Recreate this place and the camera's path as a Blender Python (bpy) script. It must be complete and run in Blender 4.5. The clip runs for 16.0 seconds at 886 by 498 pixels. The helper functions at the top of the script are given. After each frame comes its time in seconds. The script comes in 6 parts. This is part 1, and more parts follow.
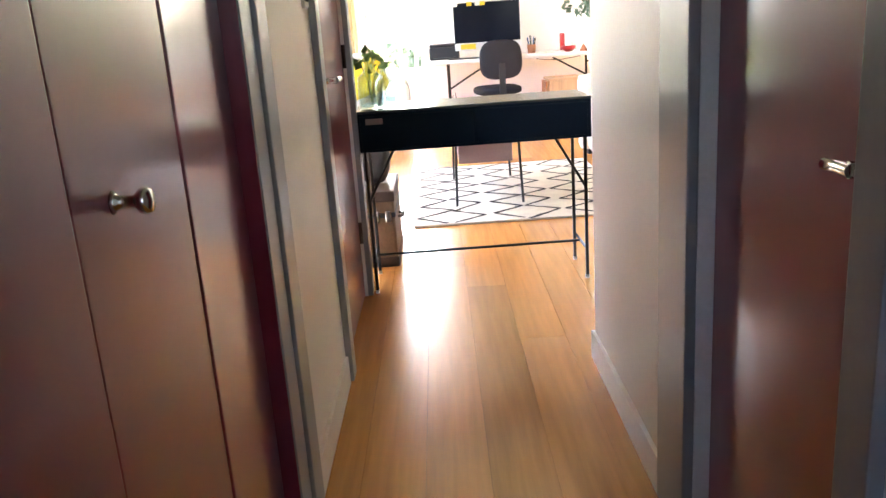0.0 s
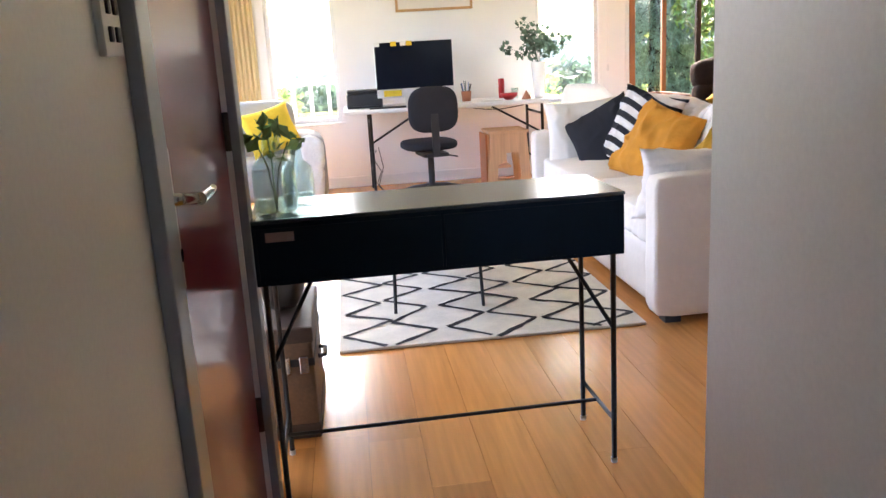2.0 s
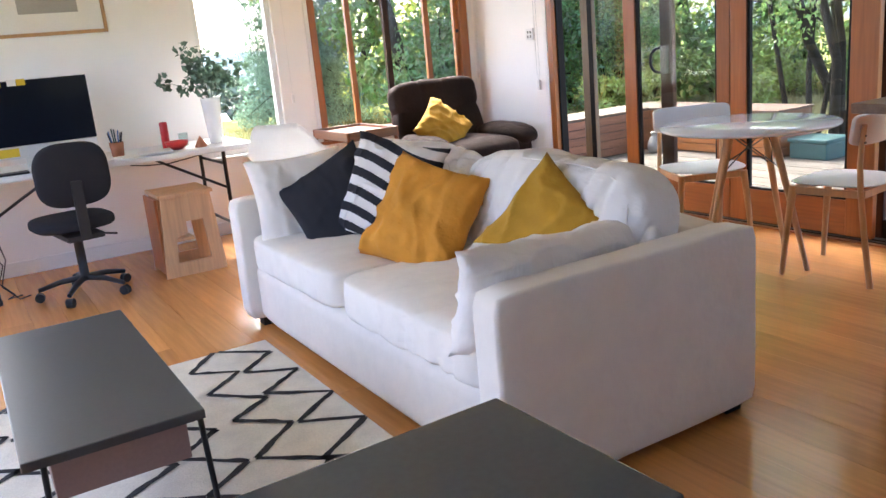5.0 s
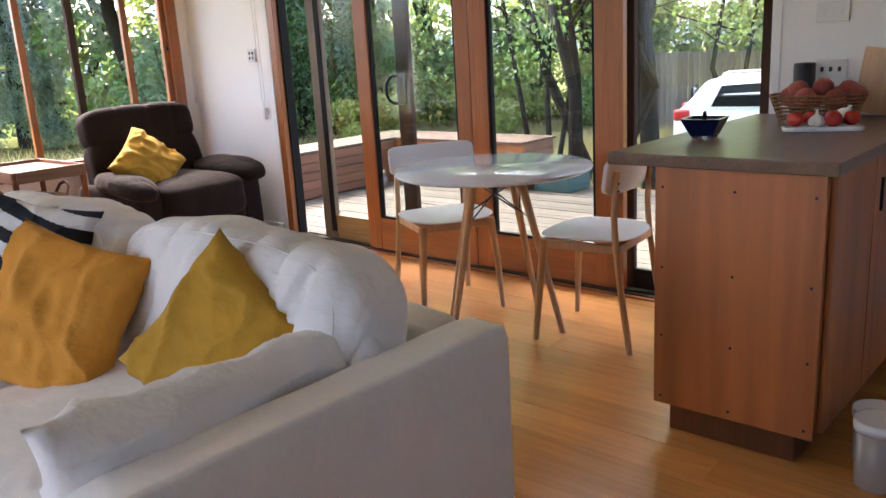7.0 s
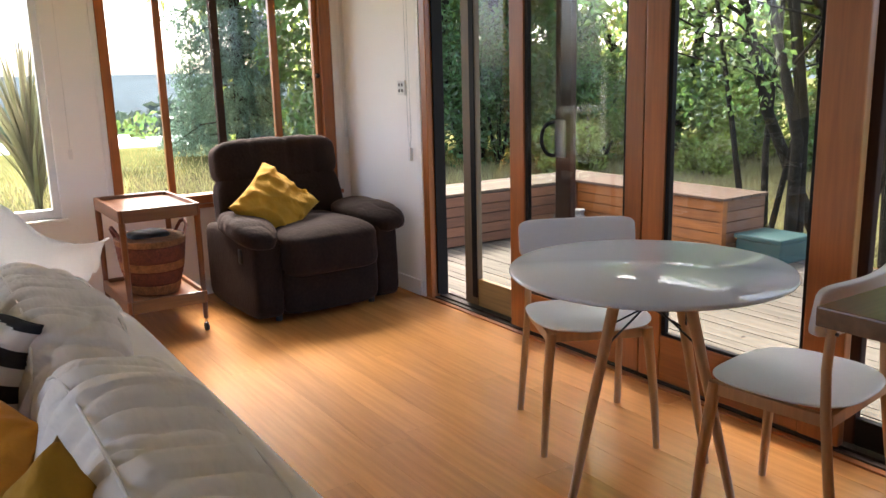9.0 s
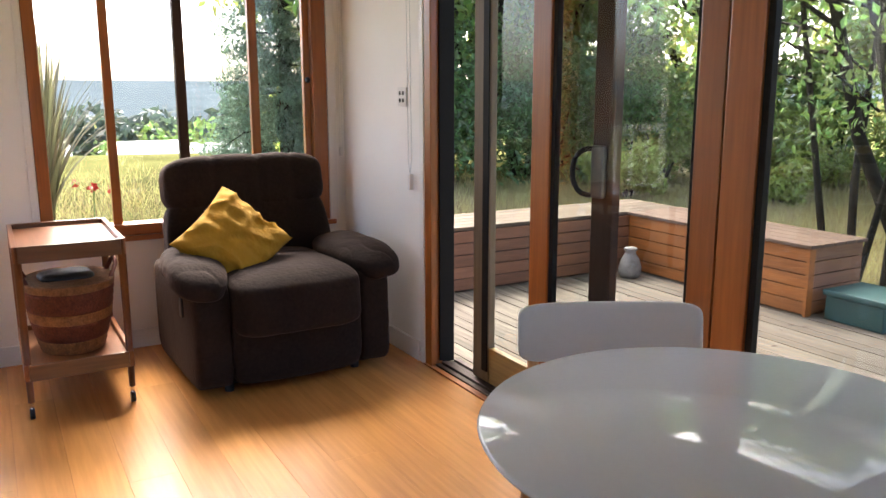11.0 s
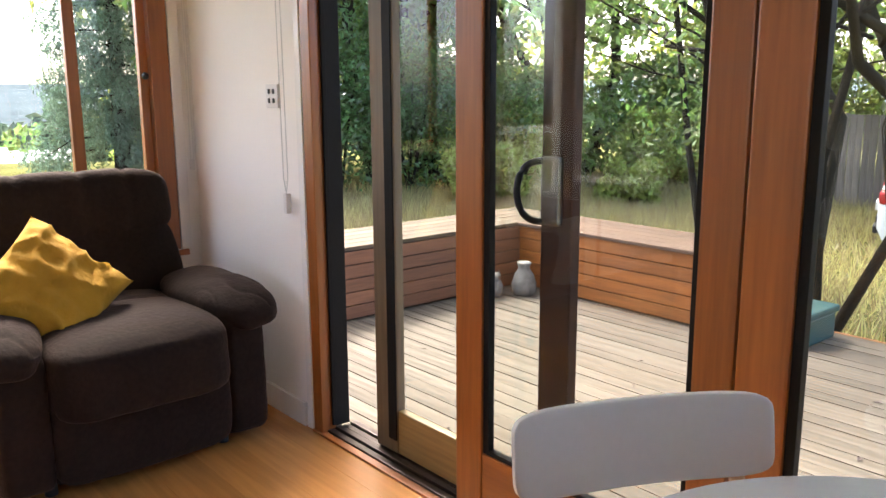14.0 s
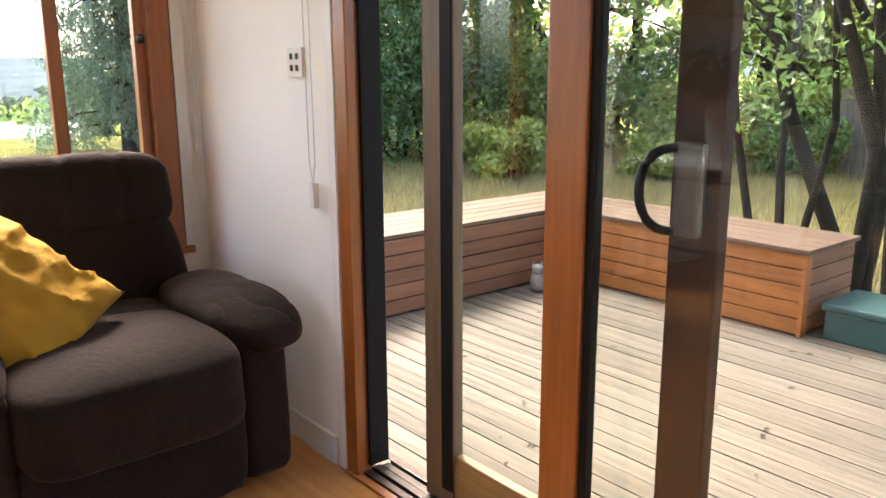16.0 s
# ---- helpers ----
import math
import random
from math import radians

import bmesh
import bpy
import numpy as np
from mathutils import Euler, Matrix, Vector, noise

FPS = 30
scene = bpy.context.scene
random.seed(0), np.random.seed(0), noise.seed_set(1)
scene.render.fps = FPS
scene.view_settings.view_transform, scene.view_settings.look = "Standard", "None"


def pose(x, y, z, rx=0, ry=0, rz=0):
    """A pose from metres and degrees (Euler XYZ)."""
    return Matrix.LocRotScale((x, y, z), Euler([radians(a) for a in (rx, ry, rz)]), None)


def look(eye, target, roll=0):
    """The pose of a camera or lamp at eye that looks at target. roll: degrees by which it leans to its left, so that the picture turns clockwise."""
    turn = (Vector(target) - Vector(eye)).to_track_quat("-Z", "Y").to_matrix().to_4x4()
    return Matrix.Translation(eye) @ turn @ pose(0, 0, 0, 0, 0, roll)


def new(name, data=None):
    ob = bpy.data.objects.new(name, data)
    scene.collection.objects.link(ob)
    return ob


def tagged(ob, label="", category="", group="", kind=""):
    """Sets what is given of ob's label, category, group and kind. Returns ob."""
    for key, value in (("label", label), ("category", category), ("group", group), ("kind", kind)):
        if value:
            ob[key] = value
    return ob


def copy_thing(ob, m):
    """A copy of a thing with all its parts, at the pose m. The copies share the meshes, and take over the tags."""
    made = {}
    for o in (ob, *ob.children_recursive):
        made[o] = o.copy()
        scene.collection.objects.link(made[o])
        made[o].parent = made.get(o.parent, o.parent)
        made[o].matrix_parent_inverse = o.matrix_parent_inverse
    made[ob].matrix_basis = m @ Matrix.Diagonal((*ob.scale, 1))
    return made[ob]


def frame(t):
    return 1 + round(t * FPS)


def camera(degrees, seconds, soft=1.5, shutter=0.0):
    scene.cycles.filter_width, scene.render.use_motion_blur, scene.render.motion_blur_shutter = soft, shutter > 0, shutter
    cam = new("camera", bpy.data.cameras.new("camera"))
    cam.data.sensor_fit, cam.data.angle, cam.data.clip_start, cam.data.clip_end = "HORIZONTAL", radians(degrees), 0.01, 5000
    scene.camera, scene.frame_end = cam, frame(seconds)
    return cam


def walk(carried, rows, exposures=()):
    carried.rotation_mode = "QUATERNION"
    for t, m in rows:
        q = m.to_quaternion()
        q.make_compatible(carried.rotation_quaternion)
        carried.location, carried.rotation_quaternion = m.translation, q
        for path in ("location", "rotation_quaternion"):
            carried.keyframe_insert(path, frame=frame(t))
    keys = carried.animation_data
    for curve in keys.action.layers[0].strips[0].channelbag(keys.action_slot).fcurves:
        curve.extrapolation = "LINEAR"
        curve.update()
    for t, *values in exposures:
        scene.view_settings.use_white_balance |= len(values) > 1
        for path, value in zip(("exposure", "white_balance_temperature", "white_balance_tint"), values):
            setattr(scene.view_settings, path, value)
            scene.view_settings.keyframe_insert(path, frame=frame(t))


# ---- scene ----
cam = camera(57.5, 16.0)
PATH = [
    (0, (0.359, 0.926, 1.106), (0.343, 2.851, 0.565), -4.0),
    (0.5, (0.33, 1.291, 1.123), (0.393, 3.22, 0.599), -4.0),
    (1, (0.327, 1.6, 1.119), (0.412, 3.537, 0.631), -3.7),
    (1.5, (0.311, 1.929, 1.139), (0.426, 3.868, 0.661), -3.6),
    (2, (0.276, 2.239, 1.149), (0.486, 4.172, 0.68), -3.3),
    (2.5, (0.303, 2.556, 1.133), (0.647, 4.469, 0.661), -3.2),
    (3, (0.285, 2.835, 1.149), (0.763, 4.719, 0.677), -3.2),
    (3.2, (0.274, 2.951, 1.153), (0.826, 4.817, 0.691), -3.0),
    (5.3, (0.477, 3.805, 1.259), (1.543, 5.422, 0.758), -5.1),
    (5.5, (0.557, 3.865, 1.246), (1.686, 5.438, 0.744), -4.7),
    (6, (0.715, 3.958, 1.255), (2.012, 5.398, 0.763), -4.2),
    (6.5, (0.88, 4.119, 1.251), (2.296, 5.445, 0.764), -3.7),
    (7, (1.07, 4.221, 1.246), (2.509, 5.522, 0.759), -3.3),
    (7.5, (1.305, 4.297, 1.287), (2.671, 5.677, 0.809), -3.0),
    (8, (1.527, 4.457, 1.298), (2.797, 5.93, 0.832), -2.4),
    (8.5, (1.73, 4.57, 1.325), (2.886, 6.139, 0.876), -1.9),
    (9, (1.951, 4.706, 1.318), (3.024, 6.341, 0.899), -1.5),
    (9.2, (2.023, 4.763, 1.306), (3.084, 6.41, 0.9), -1.3),
    (11.3, (2.77, 5.585, 1.278), (3.726, 7.299, 0.896), -0.1),
    (11.5, (2.756, 5.641, 1.261), (3.731, 7.348, 0.893), 0.4),
    (12, (2.853, 5.824, 1.266), (3.859, 7.513, 0.899), 0.3),
    (12.5, (2.962, 5.995, 1.271), (4.018, 7.652, 0.9), 0.0),
    (13, (2.979, 6.124, 1.26), (4.152, 7.706, 0.912), 0.2),
    (13.5, (2.98, 6.182, 1.267), (4.21, 7.717, 0.907), -0.2),
    (14, (2.989, 6.205, 1.267), (4.251, 7.709, 0.885), -0.3),
    (14.5, (2.983, 6.284, 1.25), (4.283, 7.75, 0.851), 0.1),
    (15, (3.075, 6.408, 1.247), (4.376, 7.871, 0.838), 0.1),
    (15.5, (3.189, 6.559, 1.244), (4.459, 8.044, 0.818), -0.1),
    (16, (3.235, 6.752, 1.243), (4.471, 8.26, 0.8), -0.3),
]
walk(cam, [(t, look(eye, target, roll)) for t, eye, target, roll in PATH], [(0.0, 5.5, 6900, 10), (1.5, 4.75, 6500, 10), (3.2, 4.3, 6350, 10), (5.3, 4.05, 6000, 10), (6.0, 3.95, 6450, 10), (7.0, 3.75, 6050, 10), (9.0, 3.32, 6400, 10), (11.3, 3.25, 6500, 10), (13.0, 3.38, 6500, 10), (16.0, 3.6, 6700, 10)])

# ---- light ----
world = bpy.data.worlds.new("sky")
scene.world = world
world.use_nodes = True
wn = world.node_tree
sky = wn.nodes.new("ShaderNodeTexSky")
sky.sky_type = 'NISHITA'
sky.sun_disc = False
sky.sun_elevation = radians(52)
sky.sun_rotation = radians(18)
sky.air_density, sky.dust_density, sky.ozone_density = 0.45, 5.0, 0.5
wn.links.new(sky.outputs[0], wn.nodes["Background"].inputs[0])
wn.nodes["Background"].inputs[1].default_value = 0.15
sun = new("sun", bpy.data.lights.new("sun", 'SUN'))
sun.data.energy, sun.data.angle, sun.data.color = 1.05, radians(28), (1.0, 0.97, 0.93)
sun.matrix_world = look((0, 0, 20), (-20 * math.sin(radians(18)), -20 * math.cos(radians(18)), 20 - 25))


# ---- materials ----
def mat(name, color, rough=0.6, metal=0.0, amount=0.12, scale=6.0, bump=0.15, fine=90.0, coat=0.0, spread=0.0, stretch=(1, 1, 1), relief=0.004):
    """A surface with broad and fine variation of its colour, and a fine relief."""
    m = bpy.data.materials.new(name)
    m.use_nodes = True
    nt = m.node_tree
    b = nt.nodes["Principled BSDF"]
    co = nt.nodes.new("ShaderNodeTexCoord")
    mp = nt.nodes.new("ShaderNodeMapping")
    mp.inputs["Scale"].default_value = stretch
    nt.links.new(co.outputs["Object"], mp.inputs[0])
    broad, small = nt.nodes.new("ShaderNodeTexNoise"), nt.nodes.new("ShaderNodeTexNoise")
    broad.inputs["Scale"].default_value, small.inputs["Scale"].default_value = scale, fine
    broad.inputs["Detail"].default_value, small.inputs["Detail"].default_value = 5, 3
    for n in (broad, small):
        nt.links.new(mp.outputs[0], n.inputs["Vector"])
    total = nt.nodes.new("ShaderNodeMath")
    total.operation = 'ADD'
    nt.links.new(broad.outputs["Fac"], total.inputs[0])
    nt.links.new(small.outputs["Fac"], total.inputs[1])
    ramp = nt.nodes.new("ShaderNodeMapRange")
    ramp.inputs["From Min"].default_value, ramp.inputs["From Max"].default_value = 0.6, 1.4
    ramp.inputs["To Min"].default_value, ramp.inputs["To Max"].default_value = 1 - amount, 1 + amount
    nt.links.new(total.outputs[0], ramp.inputs["Value"])
    hsv = nt.nodes.new("ShaderNodeHueSaturation")
    hsv.inputs["Color"].default_value = (*color, 1)
    last = ramp.outputs[0]
    if spread:
        info = nt.nodes.new("ShaderNodeObjectInfo")
        r2 = nt.nodes.new("ShaderNodeMapRange")
        r2.inputs["To Min"].default_value, r2.inputs["To Max"].default_value = 1 - spread, 1 + spread
        nt.links.new(info.outputs["Random"], r2.inputs["Value"])
        mul = nt.nodes.new("ShaderNodeMath")
        mul.operation = 'MULTIPLY'
        nt.links.new(last, mul.inputs[0])
        nt.links.new(r2.outputs[0], mul.inputs[1])
        last = mul.outputs[0]
    nt.links.new(last, hsv.inputs["Value"])
    nt.links.new(hsv.outputs[0], b.inputs["Base Color"])
    b.inputs["Roughness"].default_value, b.inputs["Metallic"].default_value = rough, metal
    b.inputs["Coat Weight"].default_value, b.inputs["Coat Roughness"].default_value = coat, 0.24
    if bump:
        bp = nt.nodes.new("ShaderNodeBump")
        bp.inputs["Strength"].default_value, bp.inputs["Distance"].default_value = bump, relief
        nt.links.new(total.outputs[0], bp.inputs["Height"])
        nt.links.new(bp.outputs[0], b.inputs["Normal"])
    return m


def wood(name, color, axis, rough=0.45, amount=0.3, coat=0.0, spread=0.0, bump=0.08, grain=14.0):
    """Timber whose grain runs along the axis x, y or z of the object."""
    s = [grain, grain, grain]
    s["xyz".index(axis)] = grain * 0.06
    return mat(name, color, rough, 0, amount, 1.0, bump, 5.0, coat, spread, s)


def glass(name, tint=(1, 1, 1), rough=0.0, least=0.03):
    m = bpy.data.materials.new(name)
    m.use_nodes = True
    nt = m.node_tree
    nt.nodes.remove(nt.nodes["Principled BSDF"])
    out = nt.nodes["Material Output"]
    tr, gl, mx, fr = (nt.nodes.new("ShaderNodeBsdf" + n) if n in ("Transparent", "Glossy") else nt.nodes.new("Shader" + n) for n in ("Transparent", "Glossy", "NodeMixShader", "NodeLayerWeight"))
    tr.inputs[0].default_value = (*tint, 1)
    gl.inputs["Roughness"].default_value = rough
    pw, lo = nt.nodes.new("ShaderNodeMath"), nt.nodes.new("ShaderNodeMapRange")
    pw.operation = 'POWER'
    pw.inputs[1].default_value = 4.0
    lo.inputs["To Min"].default_value, lo.inputs["To Max"].default_value = least, 0.6
    nt.links.new(fr.outputs["Facing"], pw.inputs[0])
    nt.links.new(pw.outputs[0], lo.inputs["Value"])
    nt.links.new(lo.outputs[0], mx.inputs[0])
    nt.links.new(tr.outputs[0], mx.inputs[1])
    nt.links.new(gl.outputs[0], mx.inputs[2])
    nt.links.new(mx.outputs[0], out.inputs[0])
    return m


def leafy(name, color, vary=0.45):
    """Thin leaves that let some light through, each of its own shade."""
    m = bpy.data.materials.new(name)
    m.use_nodes = True
    nt = m.node_tree
    nt.nodes.remove(nt.nodes["Principled BSDF"])
    out = nt.nodes["Material Output"]
    geo = nt.nodes.new("ShaderNodeNewGeometry")
    r = nt.nodes.new("ShaderNodeMapRange")
    r.inputs["To Min"].default_value, r.inputs["To Max"].default_value = 1 - vary, 1 + vary
    nt.links.new(geo.outputs["Random Per Island"], r.inputs["Value"])
    hsv = nt.nodes.new("ShaderNodeHueSaturation")
    hsv.inputs["Color"].default_value = (*color, 1)
    nt.links.new(r.outputs[0], hsv.inputs["Value"])
    h2 = nt.nodes.new("ShaderNodeMapRange")
    h2.inputs["To Min"].default_value, h2.inputs["To Max"].default_value = 0.46, 0.52
    nt.links.new(geo.outputs["Random Per Island"], h2.inputs["Value"])
    nt.links.new(h2.outputs[0], hsv.inputs["Hue"])
    d, t, mx, gl, m2 = (nt.nodes.new("Shader" + n) for n in ("NodeBsdfDiffuse", "NodeBsdfTranslucent", "NodeMixShader", "NodeBsdfGlossy", "NodeMixShader"))
    mx.inputs[0].default_value, m2.inputs[0].default_value = 0.5, 0.06
    gl.inputs["Roughness"].default_value = 0.4
    nt.links.new(hsv.outputs[0], d.inputs[0])
    nt.links.new(hsv.outputs[0], t.inputs[0])
    nt.links.new(d.outputs[0], mx.inputs[1])
    nt.links.new(t.outputs[0], mx.inputs[2])
    nt.links.new(mx.outputs[0], m2.inputs[1])
    nt.links.new(gl.outputs[0], m2.inputs[2])
    nt.links.new(m2.outputs[0], out.inputs[0])
    return m


M_WALL = mat("white wall paint", (0.83, 0.81, 0.78), 0.6, amount=0.03, scale=2, bump=0.12, fine=160)
M_HALL = mat("hall wall paint", (0.79, 0.78, 0.75), 0.45, amount=0.05, scale=2.5, bump=0.05, fine=120)
M_TRIM = mat("grey gloss trim paint", (0.27, 0.29, 0.295), 0.3, amount=0.05, scale=4, bump=0.05)
M_WHITE_TRIM = mat("white gloss trim paint", (0.76, 0.75, 0.73), 0.35, amount=0.04, scale=4, bump=0.05)
M_MAROON = mat("maroon gloss paint", (0.20, 0.014, 0.032), 0.30, amount=0.10, scale=3, bump=0.008, fine=20, coat=0.75)
M_MAROON.node_tree.nodes["Principled BSDF"].inputs["Coat Roughness"].default_value = 0.13
M_FLOOR = wood("honey timber boards", (0.56, 0.252, 0.070), "y", 0.27, 0.22, 0.3, 0.12, 0.04, 8)
M_FLOOR.node_tree.nodes["Principled BSDF"].inputs["Coat Roughness"].default_value = 0.13
M_FLOOR.node_tree.nodes["Principled BSDF"].inputs["Specular IOR Level"].default_value = 0.45
M_SUBFLOOR = mat("dark joint", (0.24, 0.11, 0.035), 0.8)
M_CEIL = mat("white ceiling paint", (0.8, 0.79, 0.77), 0.8, amount=0.02)
M_CEDAR = wood("orange cedar joinery", (0.31, 0.100, 0.020), "z", 0.34, 0.28, 0.25, 0.10)
M_CEDAR_Y = wood("orange cedar rail", (0.31, 0.100, 0.020), "y", 0.34, 0.28, 0.25, 0.10)
M_CEDAR_X = wood("cedar sill", (0.33, 0.11, 0.03), "x", 0.36, 0.28, 0.2, 0.10)
# Joinery seen from its unlit side; the shade is put into this dark colour.
M_SHADEWOOD = wood("dark joinery with shade in its colour", (0.042, 0.021, 0.013), "z", 0.8, 0.3)
M_SHADEWOOD.node_tree.nodes["Principled BSDF"].inputs["Specular IOR Level"].default_value = 0.2
M_OLIVE = wood("weathered outer rail", (0.26, 0.17, 0.06), "y", 0.5, 0.3)
M_OLIVE_Z = wood("weathered outer stile", (0.15, 0.105, 0.058), "z", 0.5, 0.3)
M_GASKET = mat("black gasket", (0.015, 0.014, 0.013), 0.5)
M_TRACK = mat("dark bronze track", (0.05, 0.035, 0.028), 0.35, 0.6, amount=0.25, scale=20)
M_GLASS = glass("window glass", (0.97, 0.985, 0.975))
M_JARGLASS = glass("bottle glass", (0.90, 0.96, 0.94), 0.03, 0.10)
M_NAVY = mat("deep teal lacquer", (0.0015, 0.009, 0.018), 0.5, amount=0.15, scale=4, bump=0.05, fine=60)
# Lighter than the teal body: window reflections are put into the top's colour.
M_NAVYTOP = mat("blue grey console top with window sheen in its colour", (0.05, 0.065, 0.075), 0.24, amount=0.1, scale=5, bump=0.04)
M_BLACKMETAL = mat("black metal", (0.012, 0.013, 0.014), 0.4, 0.4, amount=0.15)
M_BLACK = mat("black plastic", (0.013, 0.012, 0.012), 0.5, amount=0.2)
M_SCREEN = mat("dark screen glass", (0.006, 0.008, 0.014), 0.12, amount=0.1, bump=0)
M_SCREEN.node_tree.nodes["Principled BSDF"].inputs["Specular IOR Level"].default_value = 0.12
M_NAVY.node_tree.nodes["Principled BSDF"].inputs["Specular IOR Level"].default_value = 0.12
M_ALU = mat("silver aluminium", (0.72, 0.72, 0.70), 0.35, 0.6, amount=0.04, bump=0.02)
M_CHROME = mat("brushed chrome", (0.72, 0.70, 0.66), 0.2, 1.0, amount=0.05, bump=0.03)
M_SOFA = mat("off-white cotton twill", (0.78, 0.715, 0.63), 0.9, amount=0.05, scale=3, bump=0.35, fine=14, relief=0.012)
M_CUSHION = mat("white washed cotton", (0.76, 0.71, 0.655), 0.9, amount=0.05, scale=5, bump=0.55, fine=16, stretch=(1, 0.35, 1), relief=0.025)
M_MUSTARD = mat("mustard cotton", (0.60, 0.25, 0.022), 0.9, amount=0.12, scale=7, bump=0.5, fine=18, relief=0.02)
M_OCHRE = mat("ochre cotton", (0.43, 0.225, 0.014), 0.9, amount=0.12, scale=7, bump=0.5, fine=18, relief=0.02)
M_CHARCOAL = mat("charcoal cotton", (0.030, 0.029, 0.033), 0.95, amount=0.12, scale=7, bump=0.4, fine=240)
M_RECLINER = mat("dark brown microsuede", (0.019, 0.0120, 0.0098), 0.9, amount=0.3, scale=6, bump=0.5, fine=60, relief=0.006)
M_RUG = mat("cream wool rug", (0.68, 0.63, 0.53), 1.0, amount=0.16, scale=9, bump=0.8, fine=180)
M_RUGLINE = mat("black wool pattern", (0.025, 0.023, 0.024), 1.0, amount=0.3, scale=20, bump=0.8, fine=180)
M_WHITEGLOSS = mat("white lacquer", (0.60, 0.61, 0.61), 0.07, amount=0.02, bump=0.0)
M_WHITESATIN = mat("white satin paint", (0.70, 0.69, 0.67), 0.4, amount=0.03, bump=0.03)
M_CHAIRWHITE = mat("white chair paint", (0.58, 0.565, 0.54), 0.4, amount=0.03, bump=0.03)
M_LOCK = mat("dark grey lock metal", (0.12, 0.115, 0.11), 0.35, 0.7, amount=0.2, scale=30)
for m_soft in (M_RECLINER, M_CHARCOAL):
    m_soft.node_tree.nodes["Principled BSDF"].inputs["Specular IOR Level"].default_value = 0.12
nap = M_RECLINER.node_tree.nodes["Principled BSDF"]
nap.inputs["Sheen Weight"].default_value, nap.inputs["Sheen Roughness"].default_value = 0.12, 0.45
nap.inputs["Sheen Tint"].default_value = (0.8, 0.56, 0.46, 1)
M_OAK = wood("pale oak", (0.47, 0.27, 0.12), "z", 0.5, 0.22)
M_PLY = wood("honey plywood", (0.42, 0.142, 0.036), "z", 0.42, 0.38, 0.15, 0.0, 0.05, 4)
M_PLYPALE = wood("pale birch plywood", (0.56, 0.35, 0.19), "z", 0.5, 0.2)
M_COUNTER = wood("oiled timber benchtop", (0.15, 0.075, 0.036), "x", 0.3, 0.35, 0.2)
M_TEAK = wood("teak", (0.21, 0.074, 0.023), "y", 0.35, 0.3, 0.2)
M_TEAKZ = wood("teak leg", (0.15, 0.052, 0.017), "z", 0.4, 0.3)
M_WICKER = mat("tan woven cane", (0.24, 0.11, 0.042), 0.8, amount=0.45, scale=30, bump=0.8, fine=120)
M_WICKERDARK = mat("rust woven band", (0.13, 0.034, 0.018), 0.8, amount=0.4, scale=30, bump=0.8, fine=120)
M_DECK = wood("weathered deck board", (0.102, 0.087, 0.068), "y", 0.8, 0.6, 0, 0.22, 0.25, 9)
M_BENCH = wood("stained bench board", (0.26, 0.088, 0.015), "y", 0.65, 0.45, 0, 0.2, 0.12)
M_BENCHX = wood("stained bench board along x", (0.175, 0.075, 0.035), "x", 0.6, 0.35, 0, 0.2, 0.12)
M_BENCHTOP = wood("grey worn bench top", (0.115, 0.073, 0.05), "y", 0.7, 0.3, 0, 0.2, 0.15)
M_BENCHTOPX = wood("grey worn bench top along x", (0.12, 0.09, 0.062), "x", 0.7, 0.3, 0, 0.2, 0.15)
M_BARK = mat("grey brown bark", (0.026, 0.022, 0.016), 0.95, amount=0.45, scale=6, bump=1.0, fine=40)
M_GRASS = mat("dry summer grass", (0.105, 0.105, 0.04), 1.0, amount=0.5, scale=0.6, bump=1.0, fine=18)
M_FENCE = wood("silvered paling", (0.20, 0.165, 0.13), "z", 0.85, 0.4, 0, 0.25)
M_LEAF = leafy("mid green leaves", (0.16, 0.265, 0.065))
M_LEAFLIGHT = leafy("light green leaves", (0.31, 0.38, 0.085))
M_LEAFDARK = leafy("dark green leaves", (0.10, 0.19, 0.06))
M_LEAFBLUE = leafy("grey green eucalyptus leaves", (0.085, 0.145, 0.10))
M_CONIFER = leafy("blue green conifer sprays", (0.16, 0.25, 0.165))
# Distance haze is mixed into the colour of the far woods.
M_WOODS = leafy("far woods with haze in their colour", (0.060, 0.090, 0.062), 0.3)
M_STRAW = leafy("dry grass blades", (0.40, 0.355, 0.14))
M_FLAX = leafy("flax blades", (0.20, 0.185, 0.10))
# The blue grey of the hills is air haze put into the colour.
M_HILL = mat("forest hill with haze in its colour", (0.066, 0.083, 0.092), 1.0, amount=0.4, scale=0.012, bump=0, fine=0.09)
for m_dull, dull in ((M_HILL, 0.0), (M_GRASS, 0.0), (M_DECK, 0.15), (M_BENCHTOP, 0.2), (M_BENCHTOPX, 0.2), (M_BARK, 0.1), (M_GASKET, 0.08)):
    m_dull.node_tree.nodes["Principled BSDF"].inputs["Specular IOR Level"].default_value = dull
M_CARPAINT = mat("white car paint", (0.75, 0.77, 0.78), 0.2, amount=0.02, bump=0, coat=0.6)
M_CARGLASS = mat("dark car glass", (0.02, 0.025, 0.028), 0.12, amount=0.1, bump=0)
M_CARGLASS.node_tree.nodes["Principled BSDF"].inputs["Specular IOR Level"].default_value = 0.2
M_RED = mat("red plastic", (0.45, 0.02, 0.02), 0.3, amount=0.1)
M_RUBBER = mat("black rubber", (0.02, 0.02, 0.02), 0.8)
M_PEACH = mat("ripe peach skin", (0.32, 0.055, 0.035), 0.55, amount=0.5, scale=18, bump=0.05)
M_TOMATO = mat("tomato skin", (0.44, 0.022, 0.012), 0.22, amount=0.15, scale=14, bump=0.02)
